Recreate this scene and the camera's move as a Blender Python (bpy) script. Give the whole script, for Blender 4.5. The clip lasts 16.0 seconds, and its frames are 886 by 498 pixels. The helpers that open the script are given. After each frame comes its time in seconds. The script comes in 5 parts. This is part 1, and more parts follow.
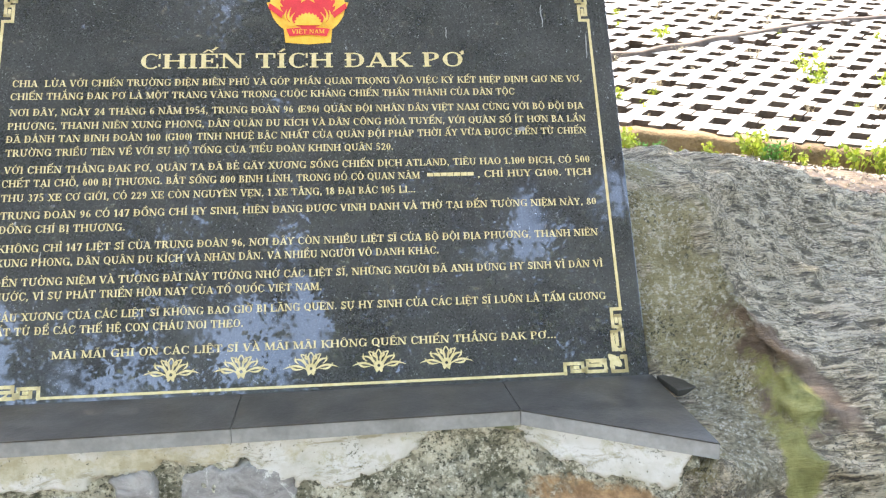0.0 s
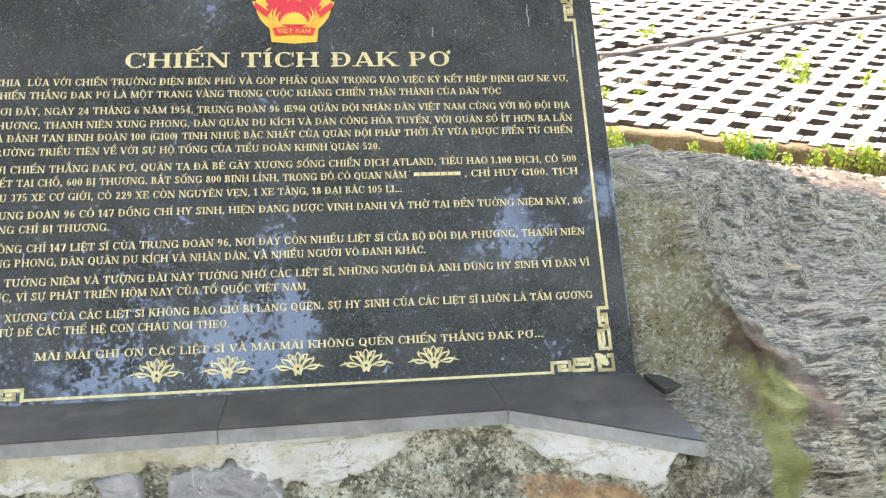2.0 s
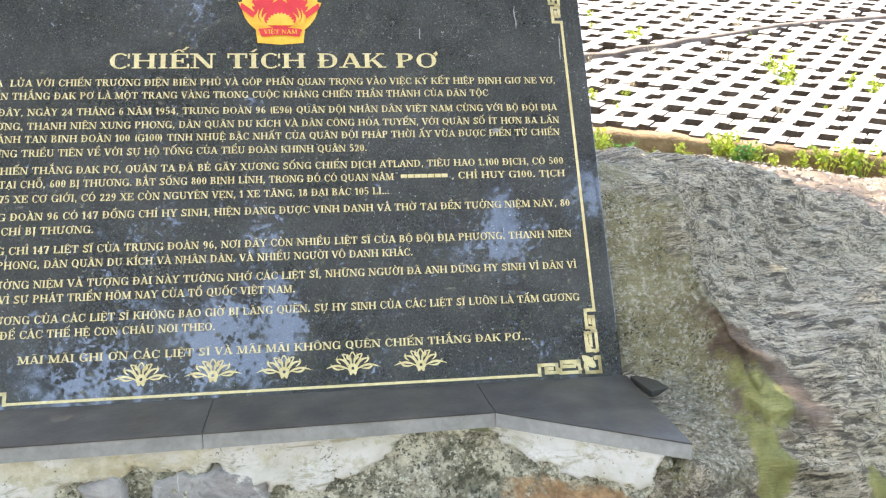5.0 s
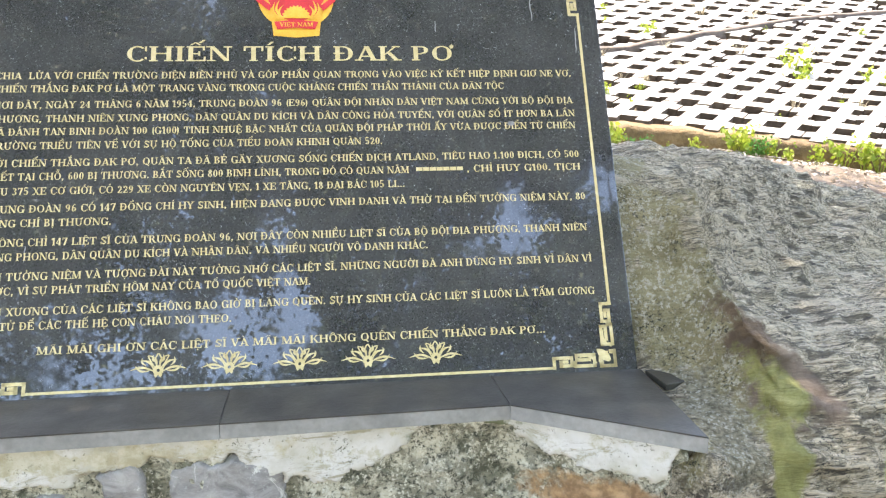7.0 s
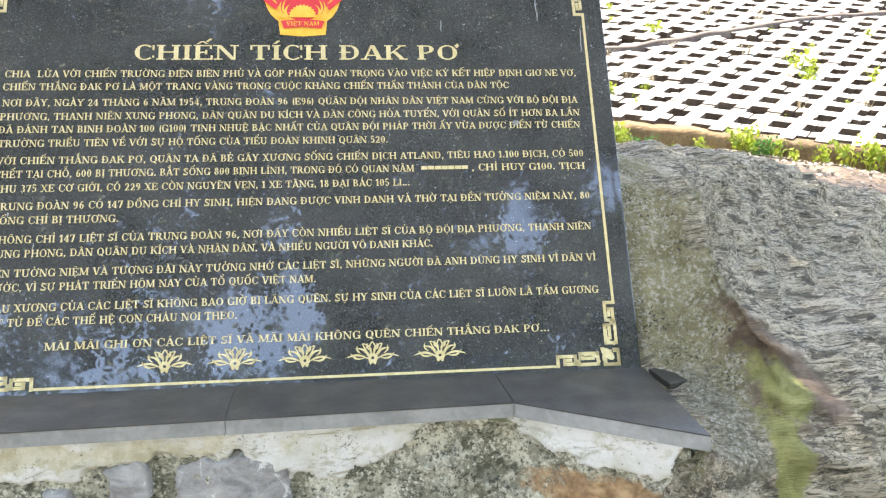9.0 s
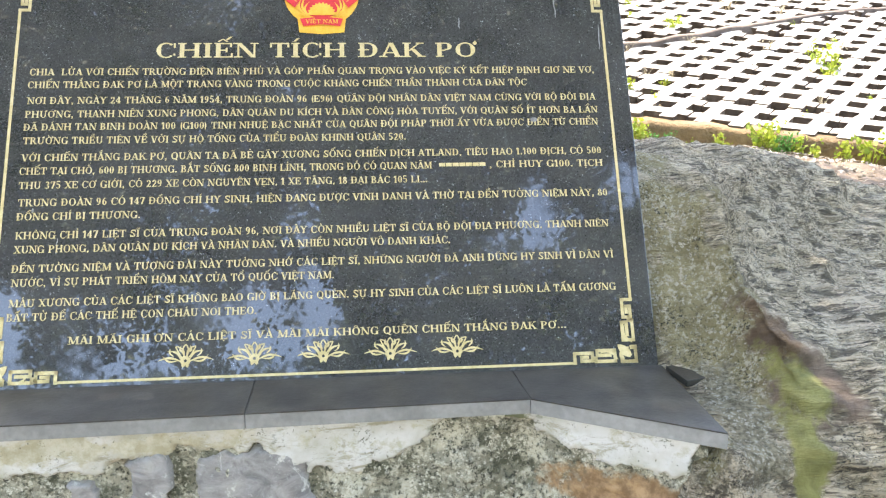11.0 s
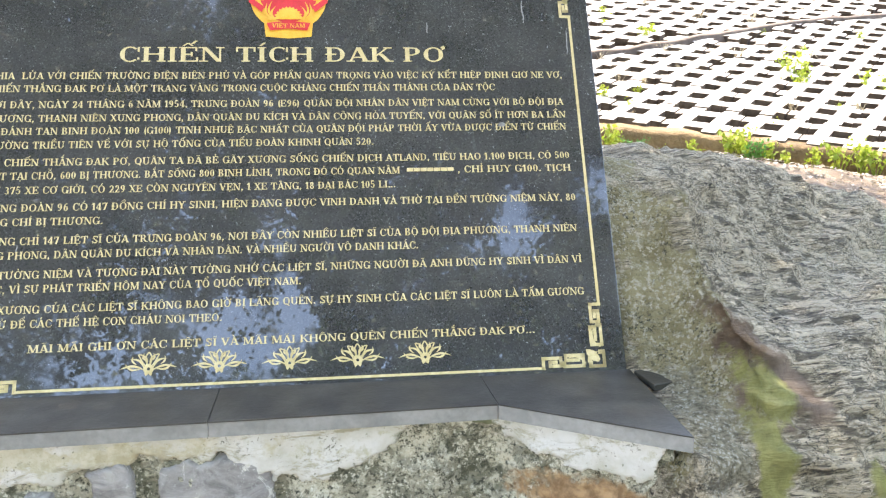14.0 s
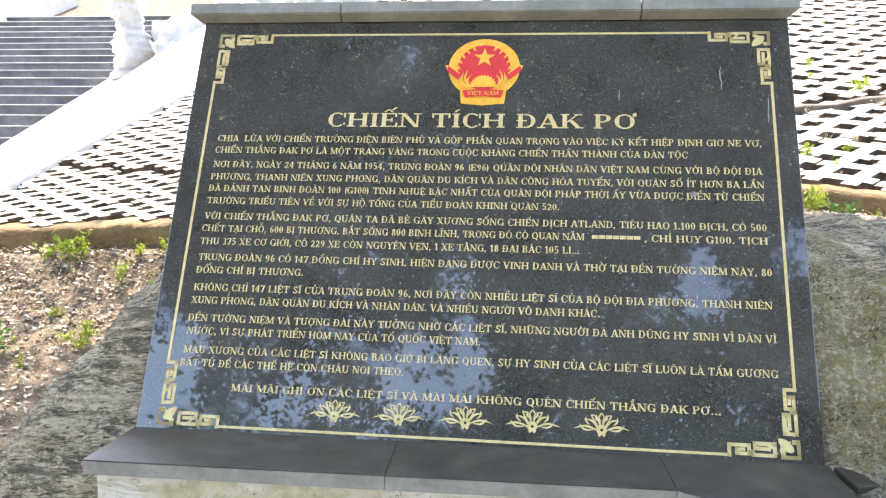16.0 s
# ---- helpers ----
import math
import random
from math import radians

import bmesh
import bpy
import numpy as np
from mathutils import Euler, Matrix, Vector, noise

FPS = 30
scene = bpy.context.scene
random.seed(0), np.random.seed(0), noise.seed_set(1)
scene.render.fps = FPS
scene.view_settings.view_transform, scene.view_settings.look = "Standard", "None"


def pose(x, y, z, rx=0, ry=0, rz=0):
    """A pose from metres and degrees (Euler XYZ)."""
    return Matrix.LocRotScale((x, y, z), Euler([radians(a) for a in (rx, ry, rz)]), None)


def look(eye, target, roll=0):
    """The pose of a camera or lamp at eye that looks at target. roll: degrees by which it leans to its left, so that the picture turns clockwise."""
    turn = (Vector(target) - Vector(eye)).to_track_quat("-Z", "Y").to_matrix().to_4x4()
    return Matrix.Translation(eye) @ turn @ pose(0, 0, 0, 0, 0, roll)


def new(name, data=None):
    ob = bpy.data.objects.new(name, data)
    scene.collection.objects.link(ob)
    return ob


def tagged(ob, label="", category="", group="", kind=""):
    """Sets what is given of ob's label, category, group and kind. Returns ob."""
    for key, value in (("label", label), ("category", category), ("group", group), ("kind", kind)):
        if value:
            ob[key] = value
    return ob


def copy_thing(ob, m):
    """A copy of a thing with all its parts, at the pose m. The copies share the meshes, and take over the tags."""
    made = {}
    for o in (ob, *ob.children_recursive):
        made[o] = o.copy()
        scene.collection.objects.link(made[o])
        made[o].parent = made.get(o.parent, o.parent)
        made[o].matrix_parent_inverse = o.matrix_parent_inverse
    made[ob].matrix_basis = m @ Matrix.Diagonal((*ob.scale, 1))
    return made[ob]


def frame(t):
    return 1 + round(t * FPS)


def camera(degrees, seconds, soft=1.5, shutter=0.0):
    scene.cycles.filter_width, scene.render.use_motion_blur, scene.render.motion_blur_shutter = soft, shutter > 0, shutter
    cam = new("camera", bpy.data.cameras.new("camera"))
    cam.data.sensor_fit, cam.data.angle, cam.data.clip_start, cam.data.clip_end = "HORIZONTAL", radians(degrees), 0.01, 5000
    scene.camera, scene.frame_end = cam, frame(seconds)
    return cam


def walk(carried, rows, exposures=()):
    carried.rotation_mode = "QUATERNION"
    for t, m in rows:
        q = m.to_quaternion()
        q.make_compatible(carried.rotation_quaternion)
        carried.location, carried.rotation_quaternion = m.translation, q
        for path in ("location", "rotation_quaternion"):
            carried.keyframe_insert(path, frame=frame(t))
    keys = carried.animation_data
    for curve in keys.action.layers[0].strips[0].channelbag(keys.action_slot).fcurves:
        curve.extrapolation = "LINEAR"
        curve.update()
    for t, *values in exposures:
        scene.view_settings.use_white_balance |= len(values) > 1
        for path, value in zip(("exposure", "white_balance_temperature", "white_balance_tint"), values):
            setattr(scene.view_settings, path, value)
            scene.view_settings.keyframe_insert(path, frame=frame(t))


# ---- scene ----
cam = camera(59.4, 16.0, 1.25)
# The plaque's own frame: x along its foot, z up its leaning face, y into the stone.
LEAN, FOOT = 25.0, 0.76
SLAB = pose(0, 0, FOOT, -LEAN, 0, 0)
ROWS = [
    (0, (0.135, -1.775, -0.104), (0.33, 0.154, 0.389), -3.2),
    (0.5, (0.134, -1.774, -0.103), (0.339, 0.153, 0.389), -3.3),
    (1, (0.135, -1.773, -0.104), (0.348, 0.154, 0.386), -3.4),
    (1.5, (0.136, -1.774, -0.106), (0.356, 0.153, 0.384), -3.5),
    (2, (0.135, -1.774, -0.105), (0.363, 0.151, 0.386), -3.6),
    (2.5, (0.134, -1.773, -0.104), (0.369, 0.151, 0.387), -3.7),
    (3, (0.137, -1.771, -0.103), (0.376, 0.154, 0.384), -3.7),
    (3.5, (0.138, -1.769, -0.099), (0.386, 0.156, 0.386), -3.7),
    (4, (0.139, -1.771, -0.098), (0.395, 0.151, 0.391), -3.8),
    (6.5, (0.136, -1.771, -0.1), (0.394, 0.152, 0.384), -3.8),
    (7, (0.129, -1.771, -0.102), (0.358, 0.158, 0.375), -3.4),
    (7.5, (0.123, -1.777, -0.102), (0.339, 0.154, 0.373), -3.1),
    (8, (0.128, -1.779, -0.104), (0.347, 0.15, 0.375), -3.1),
    (10.5, (0.127, -1.781, -0.108), (0.318, 0.154, 0.36), -2.9),
    (11, (0.127, -1.788, -0.107), (0.299, 0.149, 0.361), -2.6),
    (11.5, (0.131, -1.787, -0.107), (0.311, 0.148, 0.365), -2.8),
    (12, (0.139, -1.78, -0.107), (0.328, 0.154, 0.368), -2.8),
    (12.5, (0.145, -1.779, -0.106), (0.344, 0.153, 0.371), -3.0),
    (13, (0.147, -1.78, -0.105), (0.356, 0.151, 0.373), -3.1),
    (13.5, (0.144, -1.781, -0.107), (0.362, 0.148, 0.374), -3.1),
    (14, (0.154, -1.78, -0.11), (0.38, 0.148, 0.373), -3.2),
    (14.5, (0.174, -1.785, -0.109), (0.348, 0.156, 0.34), -2.6),
    (15, (0.158, -1.804, -0.098), (0.116, 0.128, 0.417), 1.0),
    (15.1, (0.153, -1.814, -0.098), (0.074, 0.112, 0.437), 1.8),
    (15.5, (0.154, -1.818, -0.07), (-0.001, 0.08, 0.539), 3.1),
    (16, (0.147, -1.803, -0.071), (-0.085, 0.092, 0.525), 3.6),
]
walk(cam, [(t, SLAB @ look(eye, target, roll)) for t, eye, target, roll in ROWS], [(0.0, 3.2, 7550, 12), (14.5, 3.2, 7550, 12), (15.5, 3.0, 7550, 12), (16.0, 3.0, 7550, 12)])

# ---- light ----
SUN_FROM = Vector((-0.22, 0.42, 0.88)).normalized()
world = bpy.data.worlds.new("sky")
scene.world = world
world.use_nodes = True
wn = world.node_tree
sky = wn.nodes.new("ShaderNodeTexSky")
sky.sky_type, sky.sun_disc = "NISHITA", False
sky.sun_elevation = math.asin(SUN_FROM.z)
sky.sun_rotation = math.atan2(SUN_FROM.x, SUN_FROM.y)
sky.dust_density = 1.5
wn.links.new(sky.outputs[0], wn.nodes["Background"].inputs[0])
wn.nodes["Background"].inputs[1].default_value = 0.15
lamp = bpy.data.lights.new("sun", "SUN")
lamp.energy, lamp.angle, lamp.color = 2.0, radians(0.53), (1.0, 0.95, 0.87)
sun = new("sun", lamp)
sun.matrix_world = look((0, 0, 30), Vector((0, 0, 30)) - SUN_FROM)


# ---- materials ----
def mix(nt, fac, a, b):
    n = nt.nodes.new("ShaderNodeMix")
    n.data_type = "RGBA"
    for k, v in ((0, fac), (6, a), (7, b)):
        if isinstance(v, (tuple, float, int)):
            n.inputs[k].default_value = v if not isinstance(v, tuple) else (*v, 1)
        else:
            nt.links.new(v, n.inputs[k])
    return n.outputs[2]


def noisy(nt, scale, detail=6.0, rough=0.6, vec=None, distort=0.0):
    n = nt.nodes.new("ShaderNodeTexNoise")
    n.inputs["Scale"].default_value, n.inputs["Detail"].default_value = scale, detail
    n.inputs["Roughness"].default_value, n.inputs["Distortion"].default_value = rough, distort
    if vec is not None:
        nt.links.new(vec, n.inputs["Vector"])
    return n.outputs[0]


def ramp(nt, fac, lo, hi, a=0.0, b=1.0):
    n = nt.nodes.new("ShaderNodeMapRange")
    n.inputs[1].default_value, n.inputs[2].default_value = lo, hi
    n.inputs[3].default_value, n.inputs[4].default_value = a, b
    nt.links.new(fac, n.inputs[0])
    return n.outputs[0]


def world_vec(nt, scale=(1, 1, 1), turn=(0, 0, 0)):
    g = nt.nodes.new("ShaderNodeNewGeometry")
    m = nt.nodes.new("ShaderNodeMapping")
    m.inputs["Scale"].default_value = scale
    if any(turn):
        first = nt.nodes.new("ShaderNodeMapping")
        first.inputs["Rotation"].default_value = [radians(a) for a in turn]
        nt.links.new(g.outputs["Position"], first.inputs[0])
        nt.links.new(first.outputs[0], m.inputs[0])
        return m.outputs[0]
    nt.links.new(g.outputs["Position"], m.inputs[0])
    return m.outputs[0]


def material(name, rough=0.8, metal=0.0, ior=1.5):
    m = bpy.data.materials.new(name)
    m.use_nodes = True
    b = m.node_tree.nodes["Principled BSDF"]
    b.inputs["Roughness"].default_value, b.inputs["Metallic"].default_value = rough, metal
    b.inputs["IOR"].default_value = ior
    return m, m.node_tree, b


def bump(nt, b, height, strength=0.5, distance=0.01):
    n = nt.nodes.new("ShaderNodeBump")
    n.inputs["Strength"].default_value, n.inputs["Distance"].default_value = strength, distance
    nt.links.new(height, n.inputs["Height"])
    nt.links.new(n.outputs[0], b.inputs["Normal"])


def plain(name, dark, light, scale=8.0, rough=0.8, relief=0.3, depth=0.005, metal=0.0, ior=1.5):
    m, nt, b = material(name, rough, metal, ior)
    v = world_vec(nt)
    n1, n2 = noisy(nt, scale, 8, vec=v), noisy(nt, scale * 7, 4, vec=v)
    c = mix(nt, ramp(nt, n1, 0.35, 0.65), dark, light)
    c = mix(nt, ramp(nt, n2, 0.3, 0.8, 0.0, 0.5), c, tuple(x * 0.6 for x in dark))
    nt.links.new(c, b.inputs["Base Color"])
    if relief:
        bump(nt, b, n2, relief, depth)
    return m



def granite():
    m, nt, b = material("polished_black_granite", 0.05, 0.0, 1.95)
    v = world_vec(nt)
    cloud, fine = noisy(nt, 5, 6, vec=v), noisy(nt, 220, 2, vec=v)
    c = mix(nt, ramp(nt, cloud, 0.35, 0.7), (0.036, 0.036, 0.0355), (0.068, 0.067, 0.065))
    c = mix(nt, ramp(nt, fine, 0.52, 0.68, 0, 0.5), c, (0.12, 0.12, 0.118))
    c = mix(nt, ramp(nt, noisy(nt, 330, 2, 0.5, vec=v), 0.42, 0.30, 0, 0.55), c, (0.016, 0.016, 0.016))
    c = mix(nt, specks(nt, v, 75, 0.08, 0.44, 0.60, 6), c, (0.32, 0.33, 0.34))
    c = mix(nt, specks(nt, v, 190, 0.14, 0.46, 0.66, 11), c, (0.22, 0.22, 0.22))
    runs = noisy(nt, 1.0, 5, 0.65, world_vec(nt, (60, 3.5, 3.5)))
    patch = noisy(nt, 2.3, 3, vec=v)
    run = nt.nodes.new("ShaderNodeMath")
    run.operation = "MULTIPLY"
    nt.links.new(ramp(nt, runs, 0.60, 0.72), run.inputs[0])
    nt.links.new(ramp(nt, patch, 0.45, 0.7, 0, 0.5), run.inputs[1])
    c = mix(nt, run.outputs[0], c, (0.13, 0.135, 0.14))
    nt.links.new(c, b.inputs["Base Color"])
    dust = ramp(nt, noisy(nt, 9, 6, vec=v), 0.4, 0.75, 0.01, 0.06)
    nt.links.new(dust, b.inputs["Roughness"])
    bump(nt, b, noisy(nt, 14, 2, vec=v), 0.02, 0.002)
    return m


def specks(nt, v, scale, radius, lo, hi, patchy=5.0):
    """Small separate grains: 1 on a grain, 0 between, thicker in some patches than in others."""
    cells = nt.nodes.new("ShaderNodeTexVoronoi")
    cells.inputs["Scale"].default_value = scale
    warp = nt.nodes.new("ShaderNodeTexNoise")
    warp.inputs["Scale"].default_value, warp.inputs["Detail"].default_value = scale * 1.5, 3
    nt.links.new(v, warp.inputs["Vector"])
    off = nt.nodes.new("ShaderNodeVectorMath")
    off.operation = "MULTIPLY_ADD"
    nt.links.new(warp.outputs["Color"], off.inputs[0])
    off.inputs[1].default_value = (2.2 / scale,) * 3
    nt.links.new(v, off.inputs[2])
    nt.links.new(off.outputs[0], cells.inputs["Vector"])
    both = nt.nodes.new("ShaderNodeMath")
    both.operation = "MULTIPLY"
    nt.links.new(ramp(nt, cells.outputs["Distance"], radius, radius * 2.0, 1, 0), both.inputs[0])
    nt.links.new(ramp(nt, noisy(nt, patchy, 5, 0.7, vec=v), lo, hi), both.inputs[1])
    return both.outputs[0]


def zone(nt, centre, radius, ragged=0.5, scale=9.0):
    """1 inside a ragged stain round a place, 0 outside."""
    g = nt.nodes.new("ShaderNodeNewGeometry")
    sub = nt.nodes.new("ShaderNodeVectorMath")
    sub.operation = "SUBTRACT"
    nt.links.new(g.outputs["Position"], sub.inputs[0])
    sub.inputs[1].default_value = centre
    div = nt.nodes.new("ShaderNodeVectorMath")
    div.operation = "DIVIDE"
    nt.links.new(sub.outputs[0], div.inputs[0])
    div.inputs[1].default_value = radius
    ln = nt.nodes.new("ShaderNodeVectorMath")
    ln.operation = "LENGTH"
    nt.links.new(div.outputs[0], ln.inputs[0])
    n = noisy(nt, scale, 8, 0.65)
    nt.links.new(g.outputs["Position"], n.node.inputs["Vector"])
    add = nt.nodes.new("ShaderNodeMath")
    add.operation = "ADD"
    nt.links.new(ln.outputs["Value"], add.inputs[0])
    nt.links.new(ramp(nt, n, 0.3, 0.7, -ragged, ragged), add.inputs[1])
    return ramp(nt, add.outputs[0], 0.75, 1.15, 1, 0)


def rock_material():
    m, nt, b = material("weathered_rock", 0.85)
    v = world_vec(nt)
    big, mid, fine = noisy(nt, 3, 8, vec=v), noisy(nt, 16, 10, 0.7, vec=v, distort=0.6), noisy(nt, 70, 8, 0.7, vec=v)
    streak = noisy(nt, 1.0, 10, 0.75, world_vec(nt, (5, 24, 38), (0, 8, 12)), 0.5)
    hair = noisy(nt, 1.0, 8, 0.8, world_vec(nt, (14, 85, 130), (0, 8, 12)), 0.6)
    pits = noisy(nt, 150, 5, 0.8, vec=v)
    c = mix(nt, ramp(nt, big, 0.35, 0.65), (0.38, 0.325, 0.22), (0.60, 0.525, 0.375))
    # dark streaks of the rock, with crevice shade painted into them
    c = mix(nt, ramp(nt, streak, 0.48, 0.38, 0, 0.8), c, (0.085, 0.078, 0.058))
    c = mix(nt, ramp(nt, streak, 0.55, 0.66, 0, 0.8), c, (0.72, 0.67, 0.53))
    c = mix(nt, ramp(nt, mid, 0.54, 0.66, 0, 0.6), c, (0.38, 0.34, 0.25))
    c = mix(nt, ramp(nt, hair, 0.52, 0.58, 0, 0.9), c, (0.82, 0.745, 0.58))
    c = mix(nt, ramp(nt, hair, 0.46, 0.41, 0, 0.9), c, (0.04, 0.036, 0.026))
    c = mix(nt, ramp(nt, pits, 0.42, 0.34, 0, 0.8), c, (0.04, 0.038, 0.03))
    thread = noisy(nt, 1.0, 3, 0.6, world_vec(nt, (20, 120, 170), (0, 10, 15)), 0.6)
    c = mix(nt, ramp(nt, thread, 0.56, 0.64, 0, 0.9), c, (0.88, 0.81, 0.66))
    c = mix(nt, ramp(nt, thread, 0.44, 0.36, 0, 0.9), c, (0.035, 0.032, 0.026))
    c = mix(nt, specks(nt, v, 85, 0.20, 0.50, 0.62, 6), c, (0.66, 0.64, 0.55))
    c = mix(nt, specks(nt, v, 120, 0.20, 0.48, 0.60, 9), c, (0.03, 0.03, 0.022))
    # cleavage bands along the rock's grain; shade of open cracks painted dark
    grain = noisy(nt, 1.0, 9, 0.62, world_vec(nt, (6, 26, 26), (0, 8, 12)), 0.7)
    c = mix(nt, ramp(nt, grain, 0.47, 0.40, 0, 0.8), c, (0.085, 0.073, 0.05))
    c = mix(nt, ramp(nt, grain, 0.56, 0.64, 0, 0.75), c, (0.78, 0.72, 0.58))
    # mossy mortar beside the plaque with pale lichen grains
    moss = zone(nt, (0.85, 0.02, 0.98), (0.15, 0.5, 0.34), 1.0, 7)
    green = mix(nt, ramp(nt, mid, 0.35, 0.65), (0.24, 0.21, 0.10), (0.48, 0.43, 0.25))
    green = mix(nt, ramp(nt, noisy(nt, 62, 8, 0.75, vec=v), 0.55, 0.59), green, (0.66, 0.64, 0.52))
    green = mix(nt, ramp(nt, pits, 0.44, 0.34, 0, 0.85), green, (0.04, 0.042, 0.025))
    green = mix(nt, specks(nt, v, 75, 0.24, 0.40, 0.55, 8), green, (0.66, 0.65, 0.53))
    green = mix(nt, specks(nt, v, 110, 0.22, 0.42, 0.58, 12), green, (0.035, 0.04, 0.022))
    c = mix(nt, moss, c, green)
    lichen = zone(nt, (0.865, -0.2, 0.75), (0.07, 0.25, 0.08), 0.6, 18)
    c = mix(nt, lichen, c, mix(nt, specks(nt, v, 95, 0.22, 0.36, 0.52, 14), mix(nt, ramp(nt, fine, 0.4, 0.6), (0.13, 0.12, 0.075), (0.42, 0.39, 0.28)), (0.62, 0.62, 0.54)))
    c = mix(nt, zone(nt, (0.985, -0.16, 0.90), (0.06, 0.2, 0.055), 0.6, 12), c, mix(nt, ramp(nt, mid, 0.4, 0.6), (0.15, 0.10, 0.06), (0.30, 0.21, 0.13)))
    c = mix(nt, zone(nt, (1.02, -0.25, 0.83), (0.09, 0.2, 0.07), 0.6, 12), c, mix(nt, ramp(nt, mid, 0.4, 0.6), (0.20, 0.15, 0.115), (0.34, 0.265, 0.205)))
    for where, size in (((1.0, -0.25, 0.82), (0.046, 0.3, 0.05)), ((0.958, -0.35, 0.735), (0.034, 0.3, 0.075)), ((0.942, -0.4, 0.63), (0.025, 0.3, 0.10)), ((1.16, -0.3, 0.62), (0.035, 0.2, 0.08))):
        c = mix(nt, zone(nt, where, size, 0.45, 16), c, mix(nt, ramp(nt, mid, 0.35, 0.65), (0.24, 0.25, 0.07), (0.54, 0.53, 0.20)))
    warm = nt.nodes.new("ShaderNodeMix")
    warm.data_type, warm.blend_type = "RGBA", "MULTIPLY"
    warm.inputs[0].default_value = 1.0
    nt.links.new(c, warm.inputs[6])
    warm.inputs[7].default_value = (1.0, 0.965, 0.89, 1)
    nt.links.new(warm.outputs[2], b.inputs["Base Color"])
    h = nt.nodes.new("ShaderNodeMath")
    h.operation = "MULTIPLY_ADD"
    nt.links.new(hair, h.inputs[0])
    h.inputs[1].default_value = 1.6
    nt.links.new(mid, h.inputs[2])
    h2 = nt.nodes.new("ShaderNodeMath")
    h2.operation = "MULTIPLY_ADD"
    nt.links.new(fine, h2.inputs[0])
    h2.inputs[1].default_value = 0.4
    nt.links.new(h.outputs[0], h2.inputs[2])
    h3 = nt.nodes.new("ShaderNodeMath")
    h3.operation = "MULTIPLY_ADD"
    nt.links.new(grain, h3.inputs[0])
    h3.inputs[1].default_value = 2.0
    nt.links.new(h2.outputs[0], h3.inputs[2])
    h4 = nt.nodes.new("ShaderNodeMath")
    h4.operation = "MULTIPLY_ADD"
    nt.links.new(thread, h4.inputs[0])
    h4.inputs[1].default_value = 0.7
    nt.links.new(h3.outputs[0], h4.inputs[2])
    bump(nt, b, h4.outputs[0], 1.0, 0.03)
    return m


def rubble_material():
    m, nt, b = material("mossy_rubble", 0.9)
    v = world_vec(nt)
    big, mid, fine = noisy(nt, 7, 8, vec=v), noisy(nt, 26, 8, 0.7, vec=v), noisy(nt, 95, 6, 0.7, vec=v)
    c = mix(nt, ramp(nt, big, 0.38, 0.62), (0.13, 0.13, 0.09), (0.30, 0.285, 0.22))
    c = mix(nt, ramp(nt, noisy(nt, 11, 8, 0.7, vec=v), 0.52, 0.60, 0, 0.9), c, (0.52, 0.49, 0.38))
    c = mix(nt, ramp(nt, mid, 0.52, 0.60), c, (0.45, 0.43, 0.34))
    c = mix(nt, ramp(nt, noisy(nt, 15, 8, 0.7, vec=v), 0.46, 0.38, 0, 0.85), c, (0.055, 0.06, 0.035))
    c = mix(nt, ramp(nt, fine, 0.48, 0.38), c, (0.04, 0.042, 0.03))
    c = mix(nt, ramp(nt, fine, 0.60, 0.66), c, (0.55, 0.53, 0.46))
    c = mix(nt, specks(nt, v, 90, 0.22, 0.46, 0.58, 13), c, (0.58, 0.56, 0.46))
    c = mix(nt, specks(nt, v, 110, 0.22, 0.46, 0.58, 17), c, (0.03, 0.032, 0.02))
    c = mix(nt, zone(nt, (0.62, -0.25, 0.60), (0.14, 0.3, 0.05), 0.5, 18), c, mix(nt, ramp(nt, mid, 0.4, 0.6), (0.20, 0.12, 0.06), (0.42, 0.27, 0.14)))
    nt.links.new(c, b.inputs["Base Color"])
    bump(nt, b, mid, 0.8, 0.012)
    return m


def plaster_material():
    m, nt, b = material("flaking_white_plaster", 0.9)
    v = world_vec(nt)
    big, mid, fine = noisy(nt, 6, 6, vec=v), noisy(nt, 24, 8, 0.7, vec=v), noisy(nt, 110, 5, vec=v)
    c = mix(nt, ramp(nt, big, 0.36, 0.52), (0.37, 0.35, 0.27), (0.56, 0.55, 0.52))
    c = mix(nt, ramp(nt, mid, 0.55, 0.66, 0, 0.8), c, (0.38, 0.36, 0.25))
    c = mix(nt, ramp(nt, noisy(nt, 1.0, 9, 0.75, world_vec(nt, (9, 9, 26)), 1.0), 0.46, 0.38, 0, 0.85), c, (0.27, 0.245, 0.165))
    c = mix(nt, zone(nt, (-0.42, -0.17, 0.725), (0.30, 0.3, 0.03), 0.8, 14), c, mix(nt, ramp(nt, mid, 0.4, 0.6), (0.36, 0.325, 0.22), (0.50, 0.47, 0.37)))
    c = mix(nt, specks(nt, v, 100, 0.2, 0.56, 0.66, 10), c, (0.08, 0.08, 0.05))
    c = mix(nt, ramp(nt, fine, 0.64, 0.72), c, (0.09, 0.09, 0.06))
    c = mix(nt, zone(nt, (0.36, -0.15, 0.71), (0.10, 0.3, 0.07), 0.6, 20), c, (0.13, 0.14, 0.08))
    nt.links.new(c, b.inputs["Base Color"])
    bump(nt, b, mid, 0.6, 0.006)
    return m


